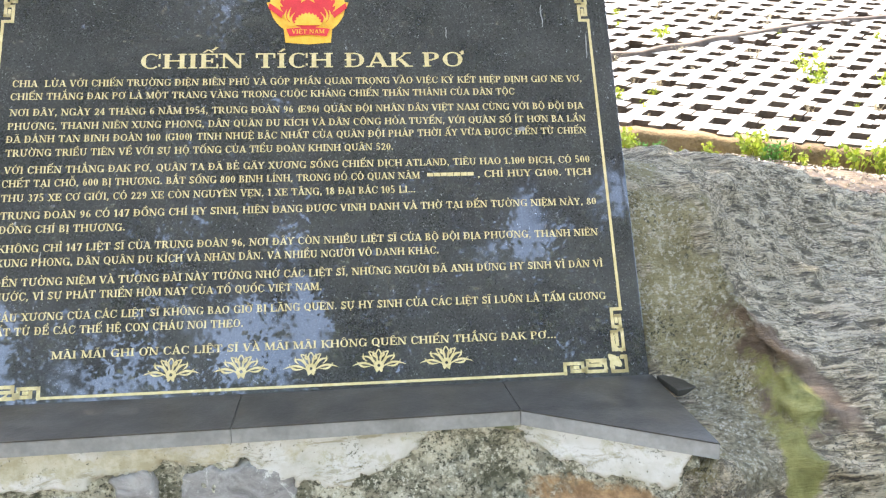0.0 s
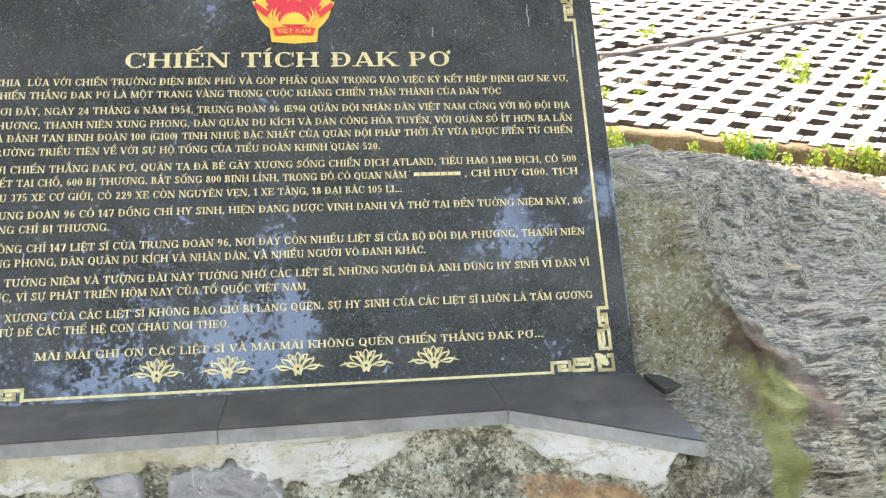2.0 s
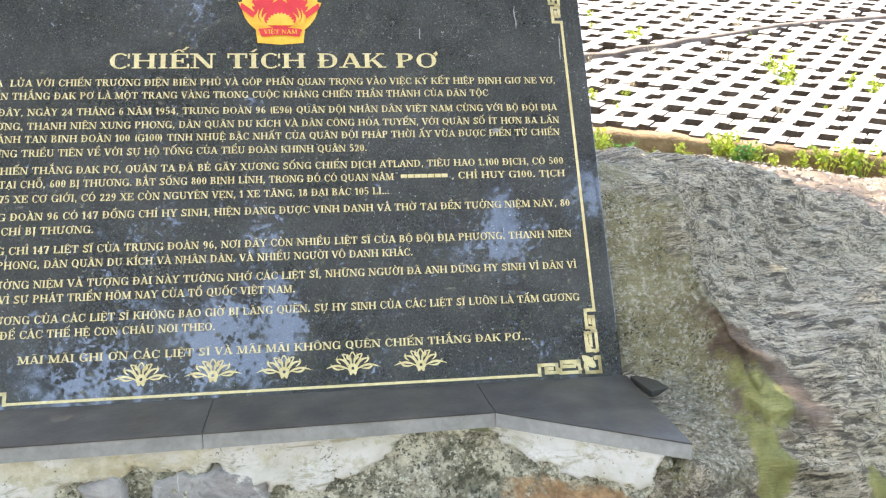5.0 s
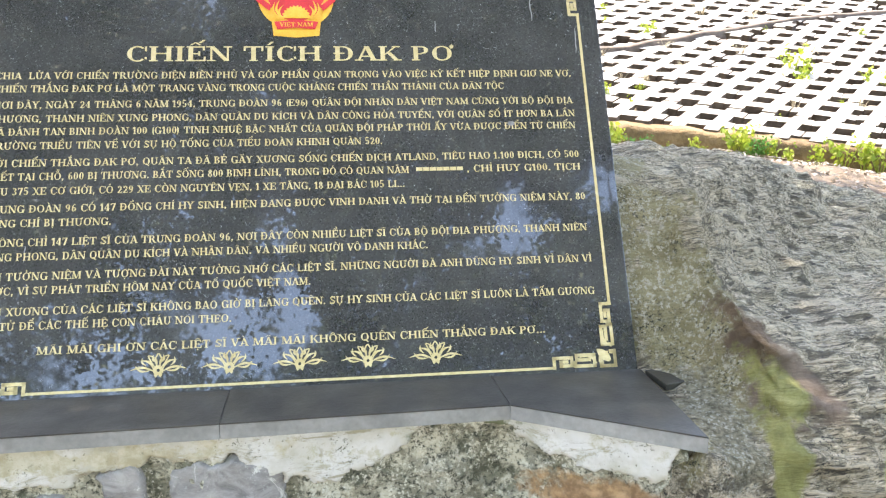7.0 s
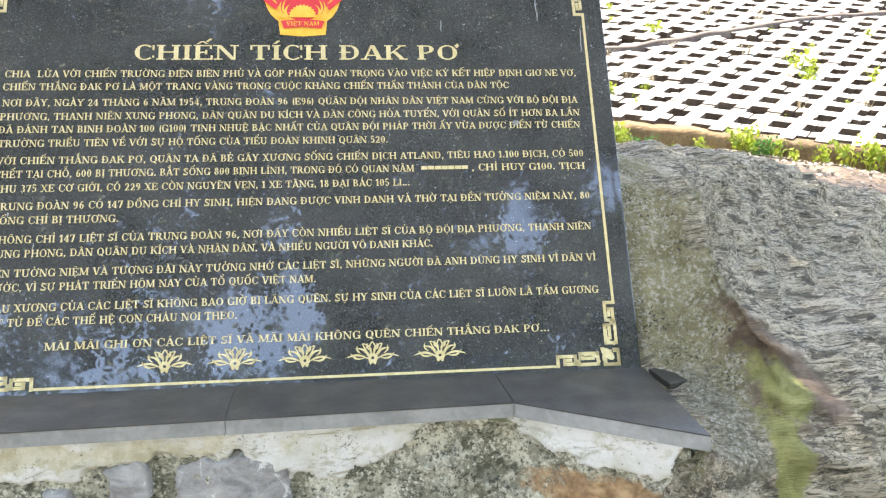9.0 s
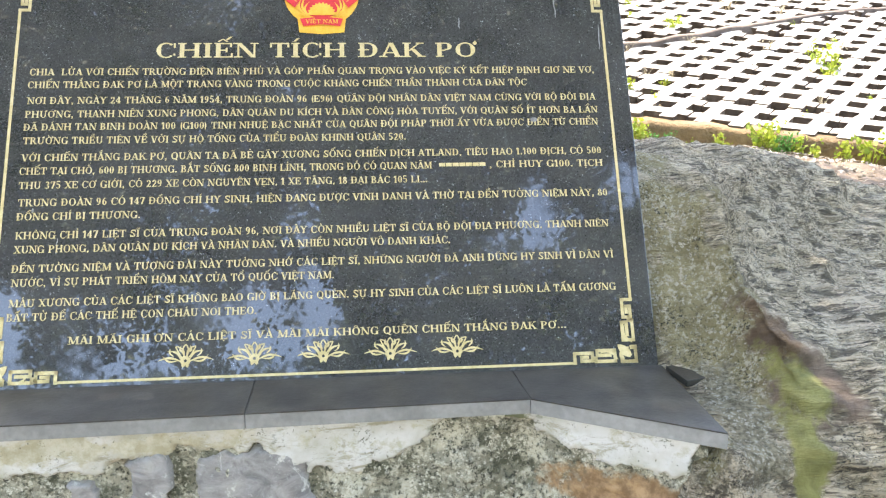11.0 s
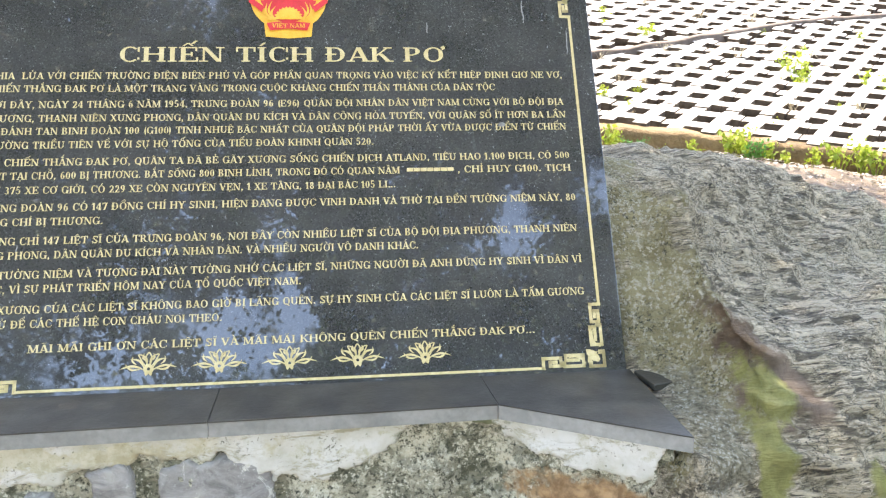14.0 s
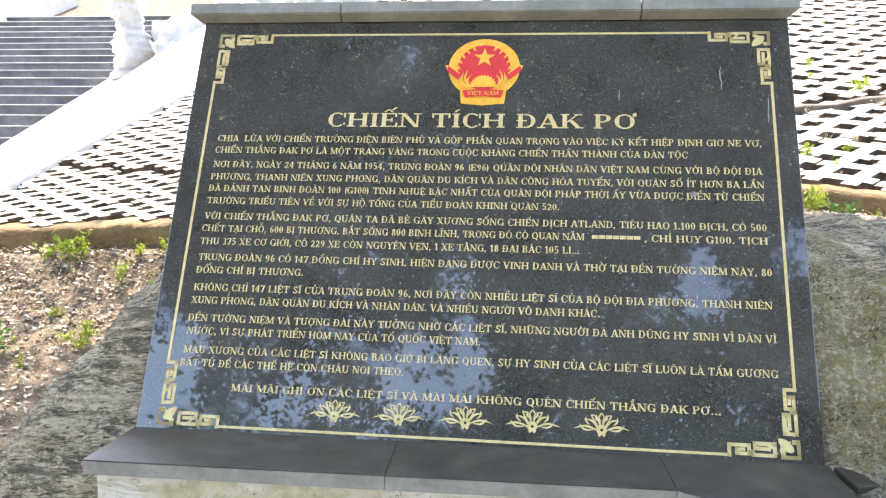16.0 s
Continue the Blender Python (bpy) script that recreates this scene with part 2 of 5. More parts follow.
def schist_material():
    m, nt, b = material("lime_smeared_schist", 0.85)
    v = world_vec(nt)
    layer, fine = noisy(nt, 1.0, 8, 0.7, world_vec(nt, (15, 15, 22)), 0.8), noisy(nt, 120, 5, 0.7, vec=v)
    c = mix(nt, ramp(nt, layer, 0.36, 0.64), (0.16, 0.153, 0.148), (0.36, 0.345, 0.33))
    c = mix(nt, ramp(nt, fine, 0.56, 0.66, 0, 0.7), c, (0.34, 0.335, 0.325))
    c = mix(nt, ramp(nt, noisy(nt, 17, 9, 0.75, vec=v, distort=0.8), 0.57, 0.62, 0, 0.9), c, (0.56, 0.55, 0.51))
    nt.links.new(c, b.inputs["Base Color"])
    bump(nt, b, layer, 0.8, 0.008)
    return m


def leaf_material(name, dark, light, thin=0.35):
    m, nt, b = material(name, 0.55)
    g = nt.nodes.new("ShaderNodeNewGeometry")
    c = mix(nt, g.outputs["Random Per Island"], dark, light)
    nt.links.new(c, b.inputs["Base Color"])
    b.inputs["Transmission Weight"].default_value = 0.0
    t = nt.nodes.new("ShaderNodeBsdfTranslucent")
    nt.links.new(c, t.inputs[0])
    x = nt.nodes.new("ShaderNodeMixShader")
    x.inputs[0].default_value = thin
    nt.links.new(b.outputs[0], x.inputs[1])
    nt.links.new(t.outputs[0], x.inputs[2])
    nt.links.new(x.outputs[0], nt.nodes["Material Output"].inputs[0])
    return m


def paver_material():
    m, nt, b = material("sun_bleached_concrete", 0.92)
    v = world_vec(nt)
    o = nt.nodes.new("ShaderNodeObjectInfo")
    big, fine = noisy(nt, 2.2, 8, vec=v), noisy(nt, 60, 6, 0.7, vec=v)
    c = mix(nt, o.outputs["Random"], (0.40, 0.375, 0.34), (0.58, 0.555, 0.52))
    c = mix(nt, ramp(nt, big, 0.45, 0.65, 0, 0.75), c, (0.27, 0.23, 0.18))
    c = mix(nt, ramp(nt, fine, 0.42, 0.28, 0, 0.6), c, (0.26, 0.23, 0.19))
    nt.links.new(c, b.inputs["Base Color"])
    bump(nt, b, fine, 0.4, 0.004)
    return m


GRANITE = granite()
LEDGE = plain("worn_dark_granite", (0.022, 0.021, 0.016), (0.060, 0.058, 0.046), 16, 0.42, 0.5, 0.0015)
EDGE = plain("sawn_grey_granite", (0.19, 0.19, 0.18), (0.30, 0.295, 0.28), 10, 0.7, 0.1, 0.001)
COPING = plain("grey_green_granite", (0.17, 0.17, 0.15), (0.27, 0.27, 0.235), 9, 0.5, 0.1, 0.001)
GOLD = plain("gold_paint", (0.54, 0.42, 0.18), (0.70, 0.58, 0.31), 60, 0.5, 0.0)
STREAK = plain("lime_run", (0.16, 0.16, 0.16), (0.34, 0.34, 0.33), 90, 0.8, 0.0)
RED = plain("red_enamel", (0.62, 0.025, 0.03), (0.72, 0.04, 0.045), 40, 0.4, 0.0)
YELLOW = plain("yellow_enamel", (0.80, 0.40, 0.03), (0.90, 0.52, 0.07), 40, 0.4, 0.0)
ROCK = rock_material()
RUBBLE = rubble_material()
PLASTER = plaster_material()
SCHIST = schist_material()
PAVER = paver_material()
CONCRETE = plain("pale_concrete", (0.60, 0.58, 0.54), (0.74, 0.72, 0.68), 4, 0.9, 0.3, 0.004)
KERB = plain("stained_kerb", (0.11, 0.07, 0.03), (0.27, 0.175, 0.08), 5, 0.9, 0.9, 0.02)
SOIL = plain("soil", (0.10, 0.07, 0.045), (0.24, 0.18, 0.125), 7, 0.95, 0.8, 0.02)
LITTER = leaf_material("dry_leaf_litter", (0.12, 0.085, 0.055), (0.60, 0.53, 0.43), 0.1)
# soil stain of the openings, darkened further to paint in their shade
STAIN_SHADE = plain("soil_and_shade_concrete", (0.075, 0.055, 0.042), (0.18, 0.14, 0.11), 9, 0.95, 0.5, 0.01)
LEAF = leaf_material("tree_leaves", (0.02, 0.04, 0.012), (0.05, 0.09, 0.025), 0.25)
WEED = leaf_material("weed_leaves", (0.16, 0.25, 0.02), (0.38, 0.42, 0.06), 0.4)
FERN = leaf_material("fern_leaves", (0.05, 0.16, 0.03), (0.11, 0.28, 0.05), 0.4)
DRY = leaf_material("dry_stems", (0.30, 0.24, 0.15), (0.55, 0.48, 0.34), 0.2)
BARK = plain("bark", (0.08, 0.06, 0.045), (0.18, 0.14, 0.10), 10, 0.9, 0.6, 0.02)
# stair stone toned down: the risers' shade is put into this colour
STEP = plain("shade_dark_stair_stone", (0.06, 0.065, 0.078), (0.15, 0.155, 0.17), 2, 0.75, 0.2, 0.004)
WHITE = plain("white_stone", (0.50, 0.49, 0.46), (0.72, 0.70, 0.67), 6, 0.85, 0.5, 0.02)


# ---- building helpers ----
def part(name, bm, mat, parent=None, label="", smooth=False):
    me = bpy.data.meshes.new(name)
    bm.normal_update()
    bm.to_mesh(me)
    bm.free()
    for m in mat if isinstance(mat, (list, tuple)) else (mat,):
        me.materials.append(m)
    if smooth:
        for p in me.polygons:
            p.use_smooth = True
    ob = new(name, me)
    if parent:
        ob.parent = parent
    return tagged(ob, label)


def prism(outline, z0, z1, bm=None, m=None, bevel=0.0):
    """A solid from a plan outline (counter-clockwise), between two heights."""
    bm = bm or bmesh.new()
    lo = [bm.verts.new((x, y, z0)) for x, y in outline]
    hi = [bm.verts.new((x, y, z1)) for x, y in outline]
    faces = [bm.faces.new(hi), bm.faces.new(lo[::-1])]
    n = len(outline)
    for i in range(n):
        faces.append(bm.faces.new((lo[i], lo[(i + 1) % n], hi[(i + 1) % n], hi[i])))
    if bevel:
        bmesh.ops.bevel(bm, geom=list({e for f in faces for e in f.edges}), offset=bevel, segments=2, profile=0.5, affect="EDGES")
    if m is not None:
        bmesh.ops.transform(bm, matrix=m, verts=bm.verts)
    return bm


def box(x0, y0, z0, x1, y1, z1, bm=None, bevel=0.0):
    return prism([(x0, y0), (x1, y0), (x1, y1), (x0, y1)], z0, z1, bm, None, bevel)


def smooth_step(a, b, x):
    t = min(1.0, max(0.0, (x - a) / (b - a)))
    return t * t * (3 - 2 * t)


def lerp_table(table, x):
    if x <= table[0][0]:
        return table[0][1]
    for (a, p), (b, q) in zip(table, table[1:]):
        if x <= b:
            s = (x - a) / (b - a)
            return p + (q - p) * s
    return table[-1][1]


# ---- ground, bank and kerb ----
SLOPE = math.tan(radians(22))
KERB_LINE = [(-12, 1.7), (-6, 2.2), (-2.94, 2.50), (-1.94, 2.62), (0.0, 3.0), (1.0, 3.2), (1.84, 3.20), (2.55, 3.03), (3.25, 2.83), (6, 2.1), (12, 0.6)]
BAND_X = -3.62
LEFT_RISE = [(0.0, 1.0), (0.12, 0.97), (0.4, 0.76), (0.8, 0.56), (1.3, 0.40), (2.0, 0.24), (3.5, 0.0)]


def kerb_y(x):
    return lerp_table(KERB_LINE, x)


def bank(y):
    return 1.17 + (y - 3.05) * SLOPE


def ground_z(x, y):
    ky = kerb_y(x)
    if y < ky + 0.08:
        foot = bank(ky) - 0.125
        level = foot * smooth_step(-1.6, ky - 0.25, y) ** 0.9
        fall = foot * lerp_table(LEFT_RISE, ky - y)
        s = smooth_step(0.4, -0.9, x)
        return level * (1 - s) + fall * s
    if x < BAND_X - 0.25:
        low = min(bank(y) - 0.10, 1.12)
        return max(low, min(0.95 + (y - 7.1) * SLOPE, 8.0))
    return min(bank(y), bank(26)) - 0.085


def ground():
    xs = sorted(set([-400, -120, -50, -25, -16, -13, -11] + [i * 0.1 for i in range(-95, 96)] + [11, 13, 16, 25, 50, 120, 400]))
    ys = sorted(set([-400, -120, -50, -25, -14, -9, -6, -4] + [i * 0.07 - 3 for i in range(0, 96)] + [3.75 + i * 0.4 for i in range(0, 60)] + [28, 34, 50, 120, 400]))
    bm = bmesh.new()
    grid = []
    for y in ys:
        row = []
        for x in xs:
            z = ground_z(x, y)
            if -3 < y < kerb_y(x) - 0.1 and abs(x) < 9:
                z += 0.05 * noise.noise((x * 1.3, y * 1.3, 0)) + 0.03 * noise.noise((x * 4, y * 4, 3)) + 0.012 * noise.noise((x * 13, y * 13, 5))
            row.append(bm.verts.new((x, y, z)))
        grid.append(row)
    for j in range(len(ys) - 1):
        for i in range(len(xs) - 1):
            bm.faces.new((grid[j][i], grid[j][i + 1], grid[j + 1][i + 1], grid[j + 1][i]))
    tagged(part("ground", bm, SOIL, None, "bare brown soil that rises to a paved bank", True), category="ground", kind="structure")


def kerb():
    bm = bmesh.new()
    xs = [x * 0.05 for x in range(-160, 161)]
    rings = []
    for x in xs:
        y0, z = kerb_y(x), bank(kerb_y(x))
        w, h = 0.02 * noise.noise((x * 2.5, 1, 1)) + 0.008 * noise.noise((x * 14, 1, 4)), 0.018 * noise.noise((x * 6, 7, 1)) + 0.014 * noise.noise((x * 17, 3, 1))
        rings.append([bm.verts.new((x, y0 + dy + w, z + dz + h)) for dy, dz in ((-0.03, -0.35), (-0.012, -0.06), (0, -0.014), (0.012, 0), (0.12, 0.03), (0.14, -0.3))])
    for a, b in zip(rings, rings[1:]):
        for i in range(5):
            bm.faces.new((a[i], b[i], b[i + 1], a[i + 1]))
    tagged(part("kerb", bm, KERB, None, "weathered brown concrete kerb at the foot of the bank", True), category="kerb", kind="structure")


ground()
kerb()


# ---- concrete band, stairs and statue beyond the bank ----
def band():
    bm = bmesh.new()
    ys = [2.4 + i * 0.3 for i in range(36)]
    rows = []
    for y in ys:
        right = -3.25 + 0.235 * (y - 2.94)
        z = bank(y) + 0.035
        rows.append([bm.verts.new(p) for p in ((BAND_X, y, z - 0.6), (BAND_X, y, z - 0.01), (BAND_X + 0.012, y, z), (right, y, z - 0.005), (right + 0.01, y, z - 0.2))])
    for a, b in zip(rows, rows[1:]):
        for i in range(4):
            bm.faces.new((a[i], a[i + 1], b[i + 1], b[i]))
    tagged(part("concrete_band", bm, CONCRETE, None, "broad sunlit concrete band up the edge of the bank"), category="concrete band", kind="structure")
    bm = bmesh.new()
    pts = [(-9.5, 2.2), (-3.9, 2.5), (-3.35, 2.62), (-3.3, 2.9), (-3.62, 3.62), (-9.5, 3.62)]
    prism([(x, y) for x, y in pts], 0, 1, bm)
    for v in bm.verts:
        v.co.z = bank(v.co.y) + (0.03 if v.co.z > 0.5 else -0.5)
    tagged(part("concrete_apron", bm, CONCRETE, None, "pale sloping concrete apron below the stairs"), category="apron", kind="structure")


def stairs():
    st = tagged(new("stairs"), "long straight flight of grey stone steps, risers painted shade-dark, tread tops sunlit pale", "stairs")
    rise, run, x0, x1 = 0.158, 0.158 / SLOPE, -10.9, -6.25
    for i in range(18):
        y, z = 7.2 + i * run, 1.36 + i * rise
        bm = box(x0, y, z - rise - 0.02, x1, y + run + 0.1, z - 0.03)
        part("riser", bm, STEP, st)
        part("tread", box(x0, y - 0.025, z - 0.03, x1, y + run, z - 0.012), STEP, st)
        # thin pale sheet that paints sunlight onto the tread top
        part("nosing", box(x0, y - 0.03, z - 0.0115, x1, y + run, z, None, 0.002), WHITE, st, "stone tread top, painted pale for sunlight")
    for xa, xb, name in ((x1 + 0.01, x1 + 0.7, "parapet"), (x0 - 0.9, x0 - 0.01, "parapet")):
        bm = prism([(xa, 6.9), (xb, 6.9), (xb, 16.5), (xa, 16.5)], 0, 1)
        for v in bm.verts:
            v.co.z = 1.36 + (v.co.y - 7.2) * SLOPE + (0.12 if v.co.z > 0.5 else -1.5)
        part(name, bm, CONCRETE, st, "white concrete stair parapet")
    y = 7.2 + 18 * run
    z = 1.36 + 17 * rise
    part("landing", box(-16, y, z - 0.4, -3.9, y + 2.5, z, None, 0.01), CONCRETE, st, "pale concrete landing")
    for xa, xb in ((-16, -9.42), (-5.18, -2.4)):
        bm = prism([(xa, y + 2.4), (xb, y + 2.4), (xb, y + 9), (xa, y + 9)], 0, 1)
        for v in bm.verts:
            v.co.z = z + (v.co.y - y - 2.4) * SLOPE + (0.15 if v.co.z > 0.5 else -0.8)
        part("side_wall", bm, CONCRETE, st, "white concrete slope beside the upper steps")
    for i in range(10):
        # upper flight: same painted split, shade-dark risers under sunlit pale treads
        part("riser", box(-9.4, y + 2.5 + i * run, z + i * rise - 0.2, -5.2, y + 2.5 + (i + 1) * run + 0.1, z + (i + 1) * rise - 0.03), STEP, st)
        part("tread", box(-9.4, y + 2.475 + i * run, z + (i + 1) * rise - 0.03, -5.2, y + 2.5 + (i + 1) * run, z + (i + 1) * rise, None, 0.006), WHITE, st)


def lathe(profile, segments=28, bm=None):
    bm = bm or bmesh.new()
    rings = []
    for r, z in profile:
        rings.append([bm.verts.new((r * math.cos(2 * math.pi * k / segments), r * math.sin(2 * math.pi * k / segments), z)) for k in range(segments)])
    for a, b in zip(rings, rings[1:]):
        for k in range(segments):
            bm.faces.new((a[k], a[(k + 1) % segments], b[(k + 1) % segments], b[k]))
    bm.faces.new(rings[-1])
    bm.faces.new(rings[0][::-1])
    return bm


def statue():
    prof = [(0.30, 0.0), (0.31, 0.10), (0.24, 0.14)]
    for i in range(60):
        t = i / 59
        r = 0.25 + 0.035 * math.sin(t * 9.5) + 0.012 * math.sin(t * 70)
        prof.append((r, 0.16 + t * 1.35))
    prof += [(0.30, 1.54), (0.32, 1.62), (0.2, 1.72), (0.05, 1.95)]
    bm = lathe(prof, 40)
    for v in bm.verts:
        n = 0.09 * noise.fractal((v.co.x * 3, v.co.y * 3, v.co.z * 3), 0.9, 2.0, 5)
        v.co.x += n * (1 if v.co.z > 0.14 else 0) + 0.04 * math.sin(v.co.z * 4.2)
        v.co.y += n * 0.6
    ob = part("stone_statue", bm, WHITE, None, "tall weathered white stone statue beside the stairs", True)
    tagged(ob, category="statue")
    ob.matrix_world = pose(-5.98, 9.7, 2.40)


def pale_rocks():
    rng = random.Random(5)
    for x, y, r in ((-5.0, 9.9, 0.75), (-4.5, 10.4, 0.9), (-4.3, 9.4, 0.45), (-2.62, 6.0, 0.30), (-2.95, 6.6, 0.36), (-2.35, 6.7, 0.33), (-2.75, 5.45, 0.2), (-2.2, 7.6, 0.42)):
        bm = bmesh.new()
        bmesh.ops.create_icosphere(bm, subdivisions=4, radius=r)
        k = rng.uniform(0, 20)
        for v in bm.verts:
            d = v.co.normalized()
            v.co *= 1 + 0.45 * noise.fractal(d * 1.6 + Vector((k, 0, 0)), 0.8, 2.1, 5)
            v.co.z *= 1.15
        ob = part("pale_rock", bm, WHITE, None, "pale jagged rock on the paved bank", True)
        tagged(ob, category="rock", group="pale rocks on the bank")
        ob.matrix_world = pose(x, y, ground_z(x, y) + 0.085 + r * 0.35, 0, 0, rng.uniform(0, 360))


band()
stairs()
statue()
pale_rocks()


# ---- boulders ----
def blended(table):
    keys = sorted(table)

    def profile(x):
        for a, b in zip(keys, keys[1:]):
            if x <= b + 1e-6:
                s = 0.5 * smooth_step(a, b, x) + 0.5 * min(1, max(0, (x - a) / (b - a)))
                return [(p[0] + (q[0] - p[0]) * s, p[1] + (q[1] - p[1]) * s) for p, q in zip(table[a], table[b])]
        return table[keys[-1]]

    return profile


def rock(table, seed, label, dx, steps, rough, still):
    keys = sorted(table)
    n = int((keys[-1] - keys[0]) / dx)
    profile = blended(table)
    bm = bmesh.new()
    rings = []
    for i in range(n + 1):
        x = keys[0] + (keys[-1] - keys[0]) * i / n
        pts = profile(x)
        d = [0.0]
        for a, b in zip(pts, pts[1:]):
            d.append(d[-1] + math.dist(a, b))
        s = np.linspace(0, d[-1], steps + 1)
        ys, zs = np.interp(s, d, [p[0] for p in pts]), np.interp(s, d, [p[1] for p in pts])
        for _ in range(6):
            ys[1:-1] = (ys[:-2] + 2 * ys[1:-1] + ys[2:]) / 4
            zs[1:-1] = (zs[:-2] + 2 * zs[1:-1] + zs[2:]) / 4
        rings.append([bm.verts.new((x, ys[k], zs[k])) for k in range(steps + 1)])
    for a, b in zip(rings, rings[1:]):
        for i in range(steps):
            bm.faces.new((a[i], b[i], b[i + 1], a[i + 1]))
    bm.normal_update()
    moves = []
    for v in bm.verts:
        p = v.co
        q = Vector((p.x * 2.2 + seed, p.y * 2.2, p.z * 4.0))
        a = 0.045 * noise.fractal(q, 0.9, 2.1, 5)
        r = noise.ridged_multi_fractal(Vector((p.x * 4 + seed, p.y * 2.5 + p.x * 1.2, p.z * 9)), 0.9, 2.2, 5, 0.9, 2.0)
        a += 0.020 * (r - 1.0)
        a += 0.008 * noise.fractal(q * 9, 0.8, 2.1, 3)
        folds = noise.ridged_multi_fractal(Vector((p.x * 7 + seed, p.y * 30 + p.x * 7, p.z * 36 + p.x * 5)), 0.9, 2.1, 3, 0.9, 2.0)
        a += 0.006 * (folds - 1.0)
        calm = still(p)
        moves.append((v, v.normal * (a * rough * calm)))
    for v, d in moves:
        v.co += d
    return tagged(part("boulder", bm, ROCK, None, label, True), category="boulder")


RIGHT = {0.70: [(-0.30, -0.1), (-0.285, 0.5), (-0.26, 0.69), (-0.1, 0.745), (0.06, 0.76), (0.14, 0.92), (0.29, 1.2), (0.38, 1.27), (0.8, 1.24), (1.6, 0.75)],
         0.74: [(-0.37, -0.1), (-0.355, 0.5), (-0.338, 0.735), (-0.1, 0.755), (0.05, 0.77), (0.12, 0.925), (0.265, 1.2), (0.36, 1.27), (0.8, 1.25), (1.6, 0.75)],
         0.78: [(-0.43, -0.1), (-0.42, 0.55), (-0.392, 0.768), (-0.1, 0.781), (0.02, 0.792), (0.10, 0.93), (0.24, 1.20), (0.34, 1.27), (0.8, 1.26), (1.6, 0.75)],
         0.88: [(-0.43, -0.1), (-0.40, 0.55), (-0.35, 0.735), (-0.16, 0.796), (-0.02, 0.825), (0.10, 0.98), (0.22, 1.15), (0.35, 1.255), (0.8, 1.25), (1.6, 0.75)],
         0.98: [(-0.46, -0.1), (-0.42, 0.50), (-0.36, 0.68), (-0.27, 0.80), (-0.20, 0.92), (0.0, 0.99), (0.16, 1.12), (0.36, 1.24), (0.85, 1.25), (1.6, 0.78)],
         1.14: [(-0.44, -0.1), (-0.41, 0.48), (-0.36, 0.66), (-0.27, 0.80), (-0.17, 0.88), (0.08, 0.94), (0.26, 1.03), (0.52, 1.18), (0.9, 1.255), (1.7, 0.8)],
         1.5: [(-0.36, -0.1), (-0.32, 0.42), (-0.24, 0.62), (-0.08, 0.77), (0.12, 0.87), (0.40, 0.93), (0.66, 1.05), (0.92, 1.215), (1.25, 1.21), (1.9, 0.85)],
         2.0: [(-0.2, -0.1), (-0.15, 0.35), (0.0, 0.58), (0.2, 0.74), (0.42, 0.84), (0.66, 0.92), (0.82, 1.03), (1.0, 1.10), (1.35, 1.05), (2.0, 0.8)],
         2.7: [(0.5, -0.1), (0.55, 0.2), (0.6, 0.4), (0.7, 0.47), (0.8, 0.5), (0.9, 0.56), (1.0, 0.6), (1.2, 0.62), (1.5, 0.6), (2.0, 0.5)]}
LEFT = {-1.52: [(0.2, -0.1), (0.25, 0.02), (0.3, 0.08), (0.4, 0.1), (0.5, 0.12), (0.6, 0.12), (0.7, 0.1), (0.9, 0.0)],
        -1.37: [(-0.05, -0.1), (0.03, 0.15), (0.12, 0.28), (0.22, 0.36), (0.35, 0.42), (0.5, 0.45), (0.8, 0.4), (1.2, 0.2)],
        -1.25: [(-0.14, -0.1), (-0.06, 0.36), (0.04, 0.54), (0.16, 0.65), (0.3, 0.72), (0.5, 0.74), (0.8, 0.68), (1.25, 0.35)],
        -1.06: [(-0.22, -0.1), (-0.15, 0.5), (-0.08, 0.66), (0.02, 0.76), (0.2, 0.86), (0.4, 0.91), (0.8, 0.84), (1.3, 0.5)],
        -0.93: [(-0.22, -0.1), (-0.17, 0.5), (-0.10, 0.68), (0.02, 0.80), (0.2, 0.98), (0.36, 1.07), (0.8, 1.0), (1.4, 0.6)],
        -0.80: [(-0.2, -0.1), (-0.15, 0.5), (-0.11, 0.69), (0.02, 0.775), (0.17, 0.99), (0.34, 1.18), (0.8, 1.15), (1.4, 0.7)],
        -0.66: [(-0.1, -0.1), (-0.05, 0.5), (0.0, 0.68), (0.06, 0.75), (0.22, 0.98), (0.38, 1.19), (0.8, 1.15), (1.4, 0.7)]}
rock(RIGHT, 3.0, "large weathered grey boulder with moss, lichen and rusty brown stains", 0.009, 300, 1.0, lambda p: 0.35 + 0.75 * smooth_step(0.84, 0.98, p.x))
rock(LEFT, 9.0, "dark grey weathered boulder beside the plaque, set in bare soil", 0.012, 180, 0.75, lambda p: 0.2 + 0.8 * smooth_step(-0.84, -0.98, p.x))
MIDDLE = {-0.70: [(0.10, -0.1), (0.12, 0.5), (0.14, 0.74), (0.22, 0.86), (0.32, 1.02), (0.42, 1.12), (0.8, 1.08), (1.4, 0.6)],
          0.0: [(0.10, -0.1), (0.12, 0.5), (0.14, 0.74), (0.22, 0.88), (0.33, 1.08), (0.45, 1.2), (0.85, 1.18), (1.5, 0.65)],
          0.74: [(0.10, -0.1), (0.12, 0.5), (0.14, 0.74), (0.22, 0.88), (0.34, 1.1), (0.46, 1.24), (0.85, 1.2), (1.6, 0.72)]}
rock(MIDDLE, 6.0, "grey boulder on which the plaque leans", 0.03, 60, 0.5, lambda p: smooth_step(0.25, 0.5, p.y))


